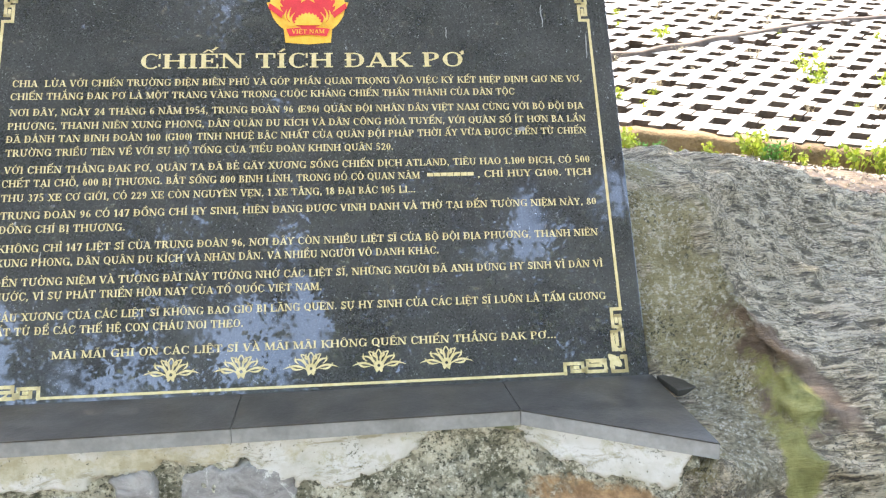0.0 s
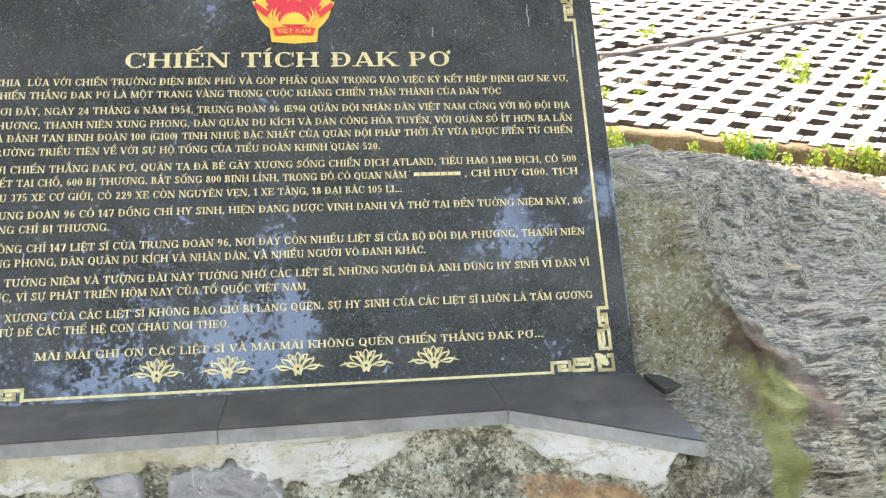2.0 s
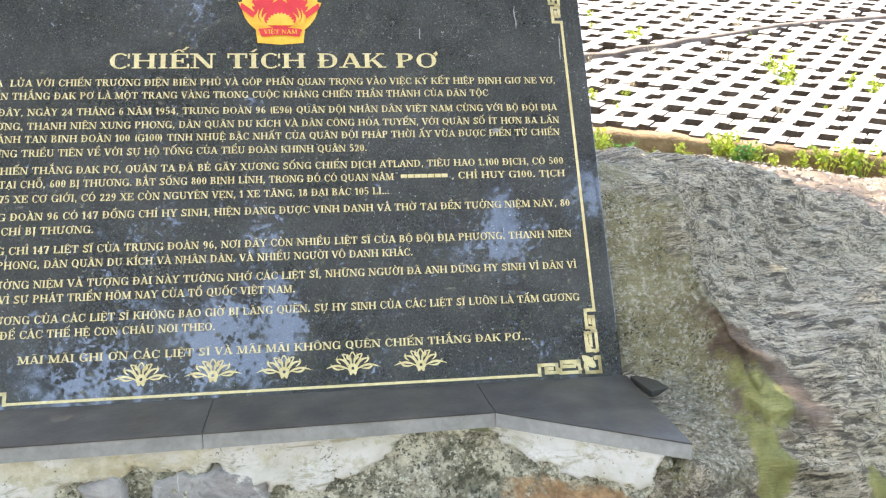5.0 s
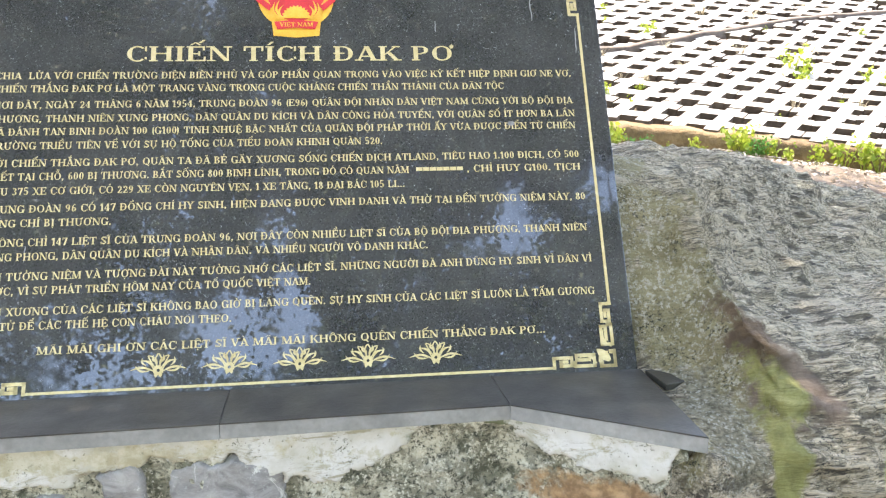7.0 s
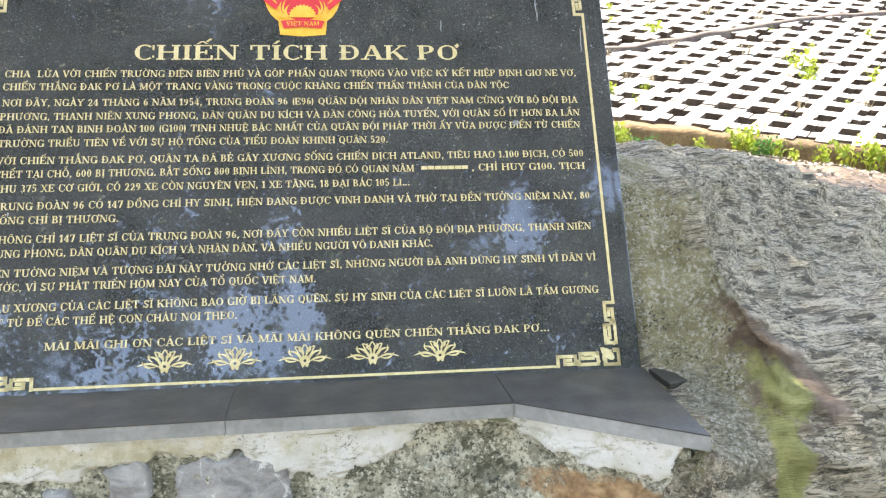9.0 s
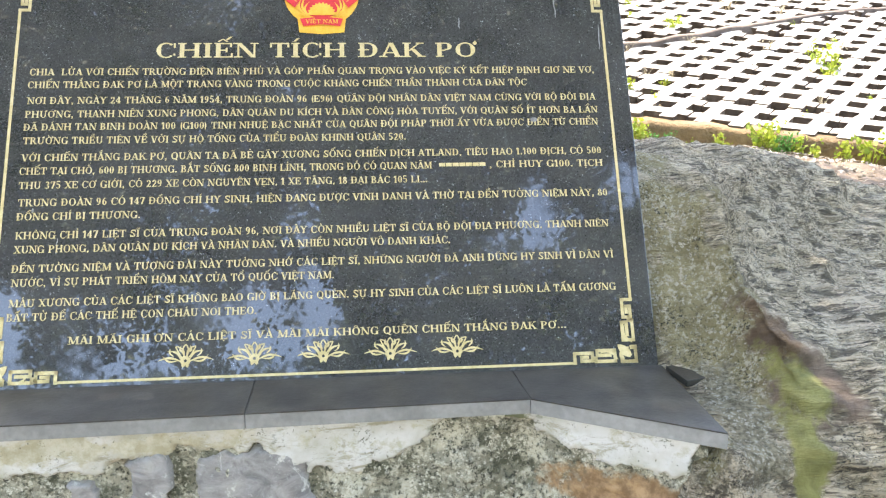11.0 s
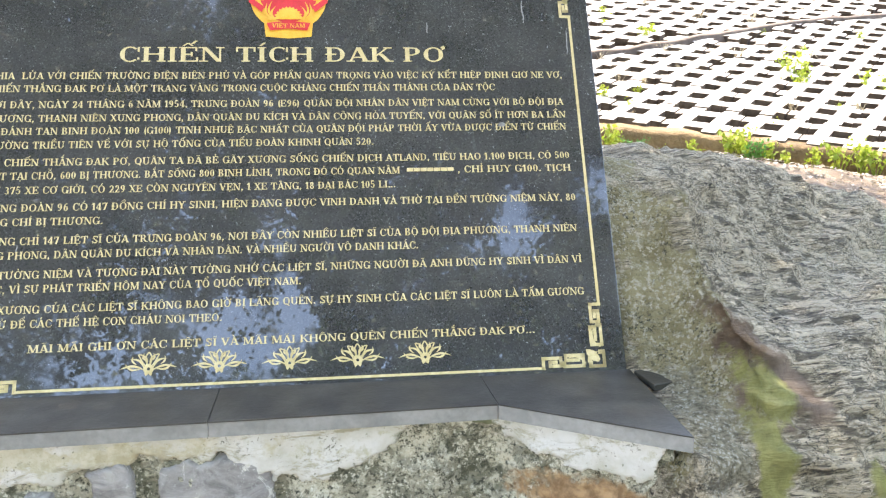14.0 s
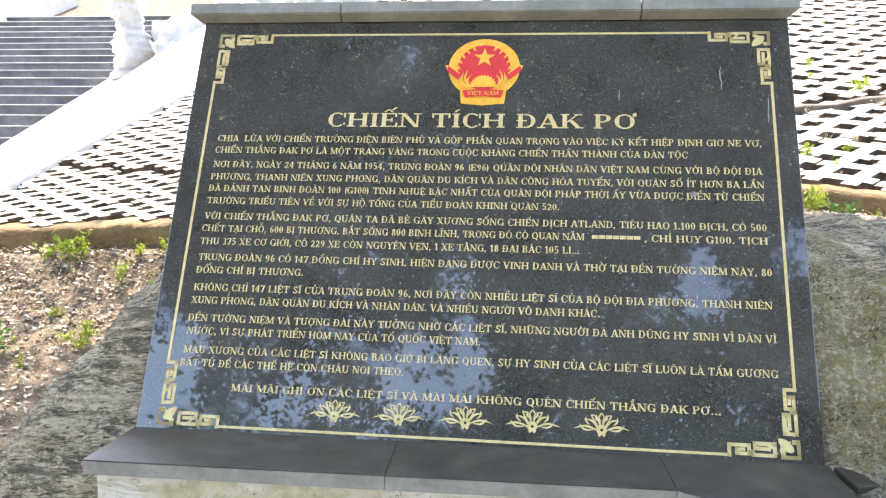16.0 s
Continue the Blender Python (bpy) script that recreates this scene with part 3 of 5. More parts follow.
# ---- plaque ----
def strip_path(bm, pts, width, y):
    """A flat band along a polyline in the plaque's face, with square corners."""
    for (a, b), (c, d) in zip(pts, pts[1:]):
        dx, dz = c - a, d - b
        n = math.hypot(dx, dz)
        ex, ez = dx / n * width / 2, dz / n * width / 2
        q = [(a - ex - ez, b - ez + ex), (a - ex + ez, b - ez - ex), (c + ex + ez, d + ez - ex), (c + ex - ez, d + ez + ex)]
        bm.faces.new([bm.verts.new((u, y, w)) for u, w in q])


def flat(bm, pts, y):
    bm.faces.new([bm.verts.new((u, y, w)) for u, w in pts])


def petal(bm, root, tip, width, y, curl=0.0, steps=10, line=0.0):
    """A curved, pointed leaf; with a line width, its outline alone."""
    ax, az = tip[0] - root[0], tip[1] - root[1]
    left, right = [], []
    for k in range(steps + 1):
        t = k / steps
        c = curl * math.sin(math.pi * t)
        px, pz = root[0] + ax * t - az * c, root[1] + az * t + ax * c
        w = width * math.sin(math.pi * min(1, t * 0.92 + 0.08)) ** 0.8 / 2
        n = math.hypot(ax, az)
        left.append((px - az / n * w, pz + ax / n * w))
        right.append((px + az / n * w, pz - ax / n * w))
    for k in range(steps):
        if line:
            for edge in (left, right):
                (a, b), (c, d) = edge[k], edge[k + 1]
                n = math.hypot(c - a, d - b) or 1
                ox, oz = -(d - b) / n * line / 2, (c - a) / n * line / 2
                flat(bm, [(a + ox, b + oz), (c + ox, d + oz), (c - ox, d - oz), (a - ox, b - oz)], y)
        else:
            flat(bm, [left[k], left[k + 1], right[k + 1], right[k]], y)


FRETS = [[(0, 34), (0, 0), (32, 0)], [(0, 34), (9, 34)], [(32, 0), (32, 9)],
         [(96, 10), (96, 2), (50, 2), (50, 27), (92, 27), (92, 16), (62, 16)], [(96, 10), (104, 10)],
         [(146, 0), (146, 22), (104, 22), (104, 4), (130, 4), (130, 13), (116, 13)]]


def corner(bm, cx, cz, sx, sz, y):
    for path in FRETS:
        strip_path(bm, [(cx + sx * a * 0.001, cz + sz * b * 0.001) for a, b in path], 0.0078, y)
        strip_path(bm, [(cx + sx * b * 0.001, cz + sz * a * 0.001) for a, b in path], 0.0078, y)
    put = lambda a, b: (cx + sx * a * 0.001, cz + sz * b * 0.001)
    petal(bm, put(12, 12), put(42, 40), 0.021, y - 0.0004, 0.0)
    petal(bm, put(38, 8), put(14, 34), 0.013, y - 0.0006, 0.15)
    petal(bm, put(44, 6), put(88, 20), 0.007, y - 0.0005, -0.25)
    petal(bm, put(6, 44), put(20, 88), 0.007, y - 0.0005, 0.25)


def lotus(y):
    """A flower seen from the side: a pierced round heart, flame-shaped petals and long curling side leaves."""
    bm = bmesh.new()
    for s in (-1, 1):
        for root, tip, w, curl in (((0.008, -0.003), (0.062, 0.001), 0.0060, 0.17), ((0.018, 0.000), (0.050, 0.015), 0.0052, -0.24), ((0.010, 0.004), (0.040, 0.026), 0.0058, 0.22), ((0.026, 0.012), (0.034, 0.034), 0.0042, -0.2)):
            petal(bm, (s * root[0], root[1]), (s * tip[0], tip[1]), w, y, curl * s)
        petal(bm, (s * 0.006, 0.010), (s * 0.022, 0.038), 0.012, y, 0.12 * s, 10, 0.0030)
        petal(bm, (s * 0.003, 0.020), (s * 0.010, 0.040), 0.0055, y, -0.25 * s)
        flat(bm, [(s * 0.003, -0.008), (s * 0.009, -0.010), (s * 0.006, -0.018), (s * 0.001, -0.014)], y - 0.0003)
    petal(bm, (0, 0.012), (0, 0.043), 0.013, y, 0, 10, 0.0030)
    n = 20
    ring = [(math.cos(2 * math.pi * k / n), math.sin(2 * math.pi * k / n)) for k in range(n + 1)]
    for (a, b), (c, d) in zip(ring, ring[1:]):
        flat(bm, [(0.0115 * a, 0.0125 * b), (0.0115 * c, 0.0125 * d), (0.0034 * c, 0.004 * d), (0.0034 * a, 0.004 * b)], y - 0.0003)
    for v in bm.verts:
        v.co.z *= 0.86
    return bm


def disc(bm, cx, cz, rx, rz, y, n=48, a0=0.0, a1=2 * math.pi):
    flat(bm, [(cx + rx * math.cos(a0 + (a1 - a0) * k / n), cz + rz * math.sin(a0 + (a1 - a0) * k / n)) for k in range(n if a1 - a0 > 6.2 else n + 1)], y)


# Bold slab-serif capitals, drawn in a square of cap height 1 from stems, bars, slants and bowls.
# i x: stem with serifs; j x y0 y1: plain stem; t x y0 y1: thin upright; h x0 x1 y: thin bar
# d / e x0 y0 x1 y1: thick / thin slant; s x y: serif; o cx cy rx ry a0 a1: bowl, thick at its sides; q the same, thick above and below
GLYPHS = {
    "A": (0.94, "e .12 0 .45 1;d .80 0 .47 1;h .24 .66 .30;s .13 0;s .81 0"), "B": (0.84, "i .2;o .42 .755 .27 .245 -90 90;o .44 .26 .32 .26 -90 90;h .2 .45 1;h .2 .45 .5;h .2 .45 0"),
    "C": (0.90, "o .48 .5 .43 .53 48 312;t .83 .66 .99;t .83 .14 .28"), "D": (0.96, "i .2;o .44 .5 .44 .5 -90 90;h .2 .46 1;h .2 .46 0"),
    "E": (0.86, "i .2;h .2 .74 1;h .2 .56 .5;h .2 .78 0;t .75 .72 1;t .56 .36 .66;t .79 0 .3"), "G": (0.98, "o .48 .5 .43 .53 48 340;t .83 .66 .99;j .80 0 .40;h .62 .98 .40"),
    "H": (1.04, "i .2;i .84;h .2 .84 .52"), "I": (0.42, "i .21"), "K": (0.98, "i .2;e .30 .42 .80 1;d .46 .56 .84 0;s .80 1;s .86 0"),
    "L": (0.82, "i .2;h .2 .74 0;t .76 0 .32"), "M": (1.20, "t .16 0 1;i 1.0;d .20 1 .57 .05;e .57 .05 .96 1;s .16 0;s .12 1"), "N": (1.02, "t .16 0 1;t .86 0 1;d .18 1 .82 0;s .16 0;s .12 1;s .86 1"),
    "O": (0.98, "o .49 .5 .45 .52 0 360"), "P": (0.84, "i .2;o .44 .73 .33 .27 -90 90;h .2 .46 1;h .2 .46 .46"), "Q": (0.98, "o .49 .5 .45 .52 0 360;d .48 .16 .84 -.16"),
    "R": (0.94, "i .2;o .44 .74 .31 .26 -90 90;h .2 .46 1;h .2 .46 .48;d .50 .48 .80 0;s .84 0"), "S": (0.78, "q .39 .75 .29 .27 25 270;q .39 .25 .32 .27 -155 90;t .69 .68 1;t .09 0 .32"),
    "T": (0.88, "i .44;h .06 .82 1;t .06 .68 1;t .82 .68 1"), "U": (1.0, "j .22 .34 1;t .80 .34 1;o .51 .35 .385 .37 180 360;s .22 1;s .80 1"), "V": (0.92, "d .14 1 .46 0;e .80 1 .47 0;s .14 1;s .80 1"),
    "X": (0.92, "d .16 1 .76 0;e .76 1 .16 0;s .16 1;s .76 1;s .16 0;s .76 0"), "Y": (0.90, "d .14 1 .44 .45;e .78 1 .46 .45;j .45 0 .5;s .45 0;s .14 1;s .78 1"),
    "0": (0.70, "o .35 .5 .30 .5 0 360"), "1": (0.52, "j .29 0 1;s .29 0;d .10 .74 .25 1"), "2": (0.70, "o .34 .71 .27 .29 -25 180;d .52 .56 .14 .04;h .08 .62 .03;t .62 0 .22"), "3": (0.70, "o .31 .76 .27 .25 -90 150;o .31 .26 .31 .27 -150 90"),
    "4": (0.72, "j .46 0 1;e .06 .30 .44 1;h .05 .68 .28;s .46 0"), "5": (0.70, "q .16 1 .4 .08 0 90;h .14 .58 .97;t .16 .5 1;o .33 .32 .30 .33 -150 125"), "6": (0.70, "o .36 .31 .28 .31 0 360;o .46 .45 .38 .55 75 190"),
    "7": (0.68, "h .08 .62 .97;t .08 .72 1;d .58 1 .28 0"), "8": (0.70, "o .35 .76 .24 .25 0 360;o .35 .26 .30 .27 0 360"), "9": (0.70, "o .34 .69 .28 .31 0 360;o .24 .55 .38 .55 -105 10"),
    "(": (0.42, "o .52 .42 .34 .66 115 245"), ")": (0.42, "o -.10 .42 .34 .66 -65 65"), ",": (0.34, "j .16 0 .16;e .10 -.18 .20 .02"), ".": (0.34, "j .16 0 .17"), " ": (0.40, ""),
}
STEM, THIN = 0.20, 0.085
PLAIN = "ÀÁẢÃẠ" "ĂẰẮẲẴẶ" "ÂẦẤẨẪẬ" "ÈÉẺẼẸ" "ÊỀẾỂỄỆ" "ÌÍỈĨỊ" "ÒÓỎÕỌ" "ÔỒỐỔỖỘ" "ƠỜỚỞỠỢ" "ÙÚỦŨỤ" "ƯỪỨỬỮỰ" "ỲÝỶỸỴ"
SPELL = {"Đ": ("D", "-", "")}
for base, mod, run in (("A", "", 0), ("A", "b", 5), ("A", "^", 11), ("E", "", 17), ("E", "^", 22), ("I", "", 28), ("O", "", 33), ("O", "^", 38), ("O", "+", 44), ("U", "", 50), ("U", "+", 55), ("Y", "", 61)):
    marks = ["`", "/", "?", "~", "."]
    for k, mark in enumerate(([""] if mod else []) + marks):
        SPELL[PLAIN[run + k]] = (base, mod, mark)


def bowl(cx, cy, rx, ry, a0, a1, upright=True):
    """A curved stroke that swells on its sides, or above and below."""
    n = max(5, int(abs(a1 - a0) / 20))
    edge = []
    for k in range(n + 1):
        a = radians(a0 + (a1 - a0) * k / n)
        c, q = math.cos(a), math.sin(a)
        swell = c * c if upright else q * q
        w = (THIN + (STEM * 1.05 - THIN) * swell) if upright else (0.13 + 0.05 * swell)
        edge.append(((cx + rx * c, cy + ry * q), (cx + (rx - w) * c, cy + (ry - (w if not upright else THIN + 0.2 * (w - THIN))) * q)))
    return [[a[0], b[0], b[1], a[1]] for a, b in zip(edge, edge[1:])]


def slant(x0, y0, x1, y1, w):
    return [[(x0 - w / 2, y0), (x0 + w / 2, y0), (x1 + w / 2, y1), (x1 - w / 2, y1)]]


def block(x0, x1, y0, y1):
    return [[(x0, y0), (x1, y0), (x1, y1), (x0, y1)]]


def foot(x, y):
    return block(x - STEM / 2 - 0.085, x + STEM / 2 + 0.085, y, y + 0.075) if y < 0.5 else block(x - STEM / 2 - 0.085, x + STEM / 2 + 0.085, y - 0.075, y)


def strokes(code):
    polys = []
    for item in filter(None, code.split(";")):
        kind, *rest = item.split()
        v = [float(x) for x in rest]
        if kind == "i":
            polys += block(v[0] - STEM / 2, v[0] + STEM / 2, 0, 1) + foot(v[0], 0) + foot(v[0], 1)
        elif kind == "j":
            polys += block(v[0] - STEM / 2, v[0] + STEM / 2, v[1], v[2])
        elif kind == "t":
            polys += block(v[0] - THIN / 2, v[0] + THIN / 2, v[1], v[2])
        elif kind == "h":
            y = min(1 - THIN, max(0.0, v[2] - THIN / 2))
            polys += block(v[0], v[1], y, y + THIN)
        elif kind in "de":
            polys += slant(*v, STEM * 1.08 if kind == "d" else THIN * 1.15)
        elif kind == "s":
            polys += foot(*v)
        else:
            polys += bowl(*v, kind == "o")
    return polys


def accents(base, mod, mark):
    m = GLYPHS[base][0] / 2 - (0.03 if base != "I" else 0.0)
    polys = []
    x, y = m, 1.09
    if mod == "^":
        polys += slant(m - 0.20, 1.08, m, 1.27, 0.10) + slant(m + 0.20, 1.08, m, 1.27, 0.10)
        x, y = m + (0.24 if mark not in "~" else 0.0), (1.22 if mark != "~" else 1.33)
    elif mod == "b":
        polys += bowl(m, 1.28, 0.22, 0.20, 190, 350)
        x, y = m + 0.05, 1.30
    elif mod == "+":
        right = GLYPHS[base][0] - (0.12 if base == "O" else 0.16)
        polys += bowl(right, 0.98, 0.17, 0.17, -80, 60)
    elif mod == "-":
        polys += block(0.02, 0.50, 0.47, 0.47 + THIN)
    if mark == "/":
        polys += slant(x - 0.06, y, x + 0.12, y + 0.22, 0.13)
    elif mark == "`":
        polys += slant(x + 0.06, y, x - 0.12, y + 0.22, 0.13)
    elif mark == "?":
        polys += bowl(x, y + 0.15, 0.11, 0.11, -60, 170) + block(x - 0.02, x + 0.06, y - 0.02, y + 0.07)
    elif mark == "~":
        polys += slant(x - 0.22, y + 0.02, x - 0.08, y + 0.14, 0.10) + slant(x - 0.08, y + 0.14, x + 0.08, y + 0.04, 0.11) + slant(x + 0.08, y + 0.04, x + 0.22, y + 0.16, 0.10)
    elif mark == ".":
        polys += block(m - 0.06, m + 0.08, -0.24, -0.11)
    return polys


def letters(text, left, right, middle, cap, y, apart=False):
    """A line of engraved slab-serif capitals between its two ends; one mesh, or one for each letter."""
    x, placed = 0.0, []
    for ch in text:
        base, mod, mark = SPELL.get(ch, (ch, "", ""))
        wide, code = GLYPHS[base]
        polys = strokes(code) + accents(base, mod, mark)
        if polys:
            placed.append([[(px + x, pz) for px, pz in q] for q in polys])
        x += wide + 0.05 + (0.06 if mod == "+" else 0.0)
    flat_x = [p[0] for g in placed for q in g for p in q]
    lo, hi = min(flat_x), max(flat_x)
    k = (right - left) / (hi - lo)
    meshes, bm = [], bmesh.new()
    for g in placed:
        for n, q in enumerate(g):
            pts = [(left + (px - lo) * k, y - 0.00006 * (n % 5), middle + (pz - 0.5) * cap) for px, pz in q]
            area = sum(a[0] * b[2] - b[0] * a[2] for a, b in zip(pts, pts[1:] + pts[:1]))
            bm.faces.new([bm.verts.new(p) for p in (pts if area > 0 else pts[::-1])])
        if apart:
            meshes.append(bm)
            bm = bmesh.new()
    return meshes if apart else bm


LINES = [
    ("CHIA  LỬA VỚI CHIẾN TRƯỜNG ĐIỆN BIÊN PHỦ VÀ GÓP PHẦN QUAN TRỌNG VÀO VIỆC KÝ KẾT HIỆP ĐỊNH GIƠ NE VƠ,", -0.692, 0.693, 0.7885),
    ("CHIẾN THẮNG ĐAK PƠ LÀ MỘT TRANG VÀNG TRONG CUỘC KHÁNG CHIẾN THẦN THÁNH CỦA DÂN TỘC", -0.694, 0.517, 0.7550),
    ("NƠI ĐÂY, NGÀY 24 THÁNG 6 NĂM 1954, TRUNG ĐOÀN 96 (E96) QUÂN ĐỘI NHÂN DÂN VIỆT NAM CÙNG VỚI BỘ ĐỘI ĐỊA", -0.694, 0.692, 0.7140),
    ("PHƯƠNG, THANH NIÊN XUNG PHONG, DÂN QUÂN DU KÍCH VÀ DÂN CÔNG HỎA TUYẾN, VỚI QUÂN SỐ ÍT HƠN BA LẦN", -0.695, 0.694, 0.6790),
    ("ĐÃ ĐÁNH TAN BINH ĐOÀN 100 (G100) TINH NHUỆ BẬC NHẤT CỦA QUÂN ĐỘI PHÁP THỜI ẤY VỪA ĐƯỢC ĐIỀN TỪ CHIẾN", -0.696, 0.692, 0.6465),
    ("TRƯỜNG TRIỀU TIÊN VỀ VỚI SỰ HỘ TỐNG CỦA TIỂU ĐOÀN KHINH QUÂN 520.", -0.694, 0.206, 0.6120),
    ("VỚI CHIẾN THẮNG ĐAK PƠ, QUÂN TA ĐÃ BẺ GÃY XƯƠNG SỐNG CHIẾN DỊCH ATLAND, TIÊU HAO 1.100 ĐỊCH, CÓ 500", -0.695, 0.692, 0.5695),
    ("CHẾT TẠI CHỖ, 600 BỊ THƯƠNG. BẮT SỐNG 800 BINH LÍNH, TRONG ĐÓ CÓ QUAN NĂM", -0.696, 0.268, 0.5365),
    (", CHỈ HUY G100. TỊCH", 0.410, 0.693, 0.5365),
    ("THU 375 XE CƠ GIỚI, CÓ 229 XE CÒN NGUYÊN VẸN, 1 XE TĂNG, 18 ĐẠI BÁC 105 LI...", -0.695, 0.255, 0.5015),
    ("TRUNG ĐOÀN 96 CÓ 147 ĐỒNG CHÍ HY SINH, HIỆN ĐANG ĐƯỢC VINH DANH VÀ THỜ TẠI ĐỀN TƯỞNG NIỆM NÀY, 80", -0.693, 0.697, 0.4595),
    ("ĐỒNG CHÍ BỊ THƯƠNG.", -0.694, -0.418, 0.4260),
    ("KHÔNG CHỈ 147 LIỆT SĨ CỦA TRUNG ĐOÀN 96, NƠI ĐÂY CÒN NHIỀU LIỆT SĨ CỦA BỘ ĐỘI ĐỊA PHƯƠNG, THANH NIÊN", -0.693, 0.694, 0.3810),
    ("XUNG PHONG, DÂN QUÂN DU KÍCH VÀ NHÂN DÂN. VÀ NHIỀU NGƯỜI VÔ DANH KHÁC.", -0.694, 0.303, 0.3480),
    ("ĐỀN TƯỞNG NIỆM VÀ TƯỢNG ĐÀI NÀY TƯỞNG NHỚ CÁC LIỆT SĨ, NHỮNG NGƯỜI ĐÃ ANH DŨNG HY SINH VÌ DÂN VÌ", -0.695, 0.697, 0.3030),
    ("NƯỚC, VÌ SỰ PHÁT TRIỂN HÔM NAY CỦA TỔ QUỐC VIỆT NAM.", -0.694, 0.028, 0.2705),
    ("MÁU XƯƠNG CỦA CÁC LIỆT SĨ KHÔNG BAO GIỜ BỊ LÃNG QUÊN. SỰ HY SINH CỦA CÁC LIỆT SĨ LUÔN LÀ TẤM GƯƠNG", -0.695, 0.696, 0.2240),
    ("BẤT TỬ ĐỂ CÁC THẾ HỆ CON CHÁU NOI THEO.", -0.697, -0.149, 0.1920),
    ("MÃI MÃI GHI ƠN CÁC LIỆT SĨ VÀ MÃI MÃI KHÔNG QUÊN CHIẾN THẮNG ĐAK PƠ...", -0.562, 0.567, 0.1365),
]
Y1 = -0.0008


def emblem(parent):
    cx, cz = 0.005, 0.997
    back = bmesh.new()
    disc(back, cx, cz, 0.094, 0.087, -0.0015, 64)
    flat(back, [(cx - 0.062, 0.945), (cx - 0.056, 0.893), (cx, 0.888), (cx + 0.056, 0.893), (cx + 0.062, 0.945)], -0.0012)
    for s in (-1, 1):
        petal(back, (cx + s * 0.03, 0.945), (cx + s * 0.103, 1.005), 0.045, -0.0016, 0.1 * s)
    em = part("emblem", back, YELLOW, parent, "round yellow and red enamel emblem")
    bm = bmesh.new()
    disc(bm, cx, cz + 0.002, 0.069, 0.066, -0.0024, 56)
    part("red_field", bm, RED, em)
    bm = bmesh.new()
    pts = []
    for k in range(10):
        r, a = (0.030, 0.0115)[k % 2], math.pi / 2 + k * math.pi / 5
        pts.append((cx + r * math.cos(a), 1.027 + r * math.sin(a)))
    for k in range(0, 10):
        flat(bm, [(cx, 1.027), pts[k], pts[(k + 1) % 10]], -0.0034)
    part("star", bm, YELLOW, em)
    bm = bmesh.new()
    teeth = []
    for k in range(49):
        a = math.pi * k / 48
        r = 0.036 if (k // 2) % 2 else 0.0325
        teeth.append((cx + r * math.cos(a), 0.940 + r * math.sin(a)))
    flat(bm, teeth, -0.0034)
    part("gear_wheel", bm, YELLOW, em)
    for s in (-1, 1):
        bm = bmesh.new()
        for tip, w, c in (((0.052, 0.986), 0.008, 0.3), ((0.040, 0.992), 0.006, 0.25), ((0.060, 0.972), 0.009, 0.3), ((0.030, 0.978), 0.005, 0.3)):
            petal(bm, (cx + s * 0.030, 0.938), (cx + s * tip[0], tip[1]), w, -0.0036, -c * s)
        for a in (0.25, 0.5, 0.75, 1.0, 1.25, 1.5):
            p = (cx + s * 0.073 * math.cos(a - 0.4), cz + 0.070 * math.sin(a - 0.4))
            petal(bm, p, (p[0] - s * 0.010, p[1] - 0.012), 0.006, -0.0036)
        part("rice_ear", bm, YELLOW, em)
    bm = bmesh.new()
    for s in (-1, 1):
        flat(bm, [(cx + s * 0.060, 0.975), (cx + s * 0.066, 0.960), (cx + s * 0.098, 0.988), (cx + s * 0.095, 1.003)], -0.0038)
    flat(bm, [(cx - 0.054, 0.930), (cx - 0.046, 0.909), (cx, 0.914), (cx + 0.046, 0.909), (cx + 0.054, 0.930), (cx, 0.936)], -0.0038)
    part("ribbon", bm, RED, em)
    part("ribbon_lettering", letters("VIỆT NAM", cx - 0.041, cx + 0.041, 0.922, 0.011, -0.0046), YELLOW, em)


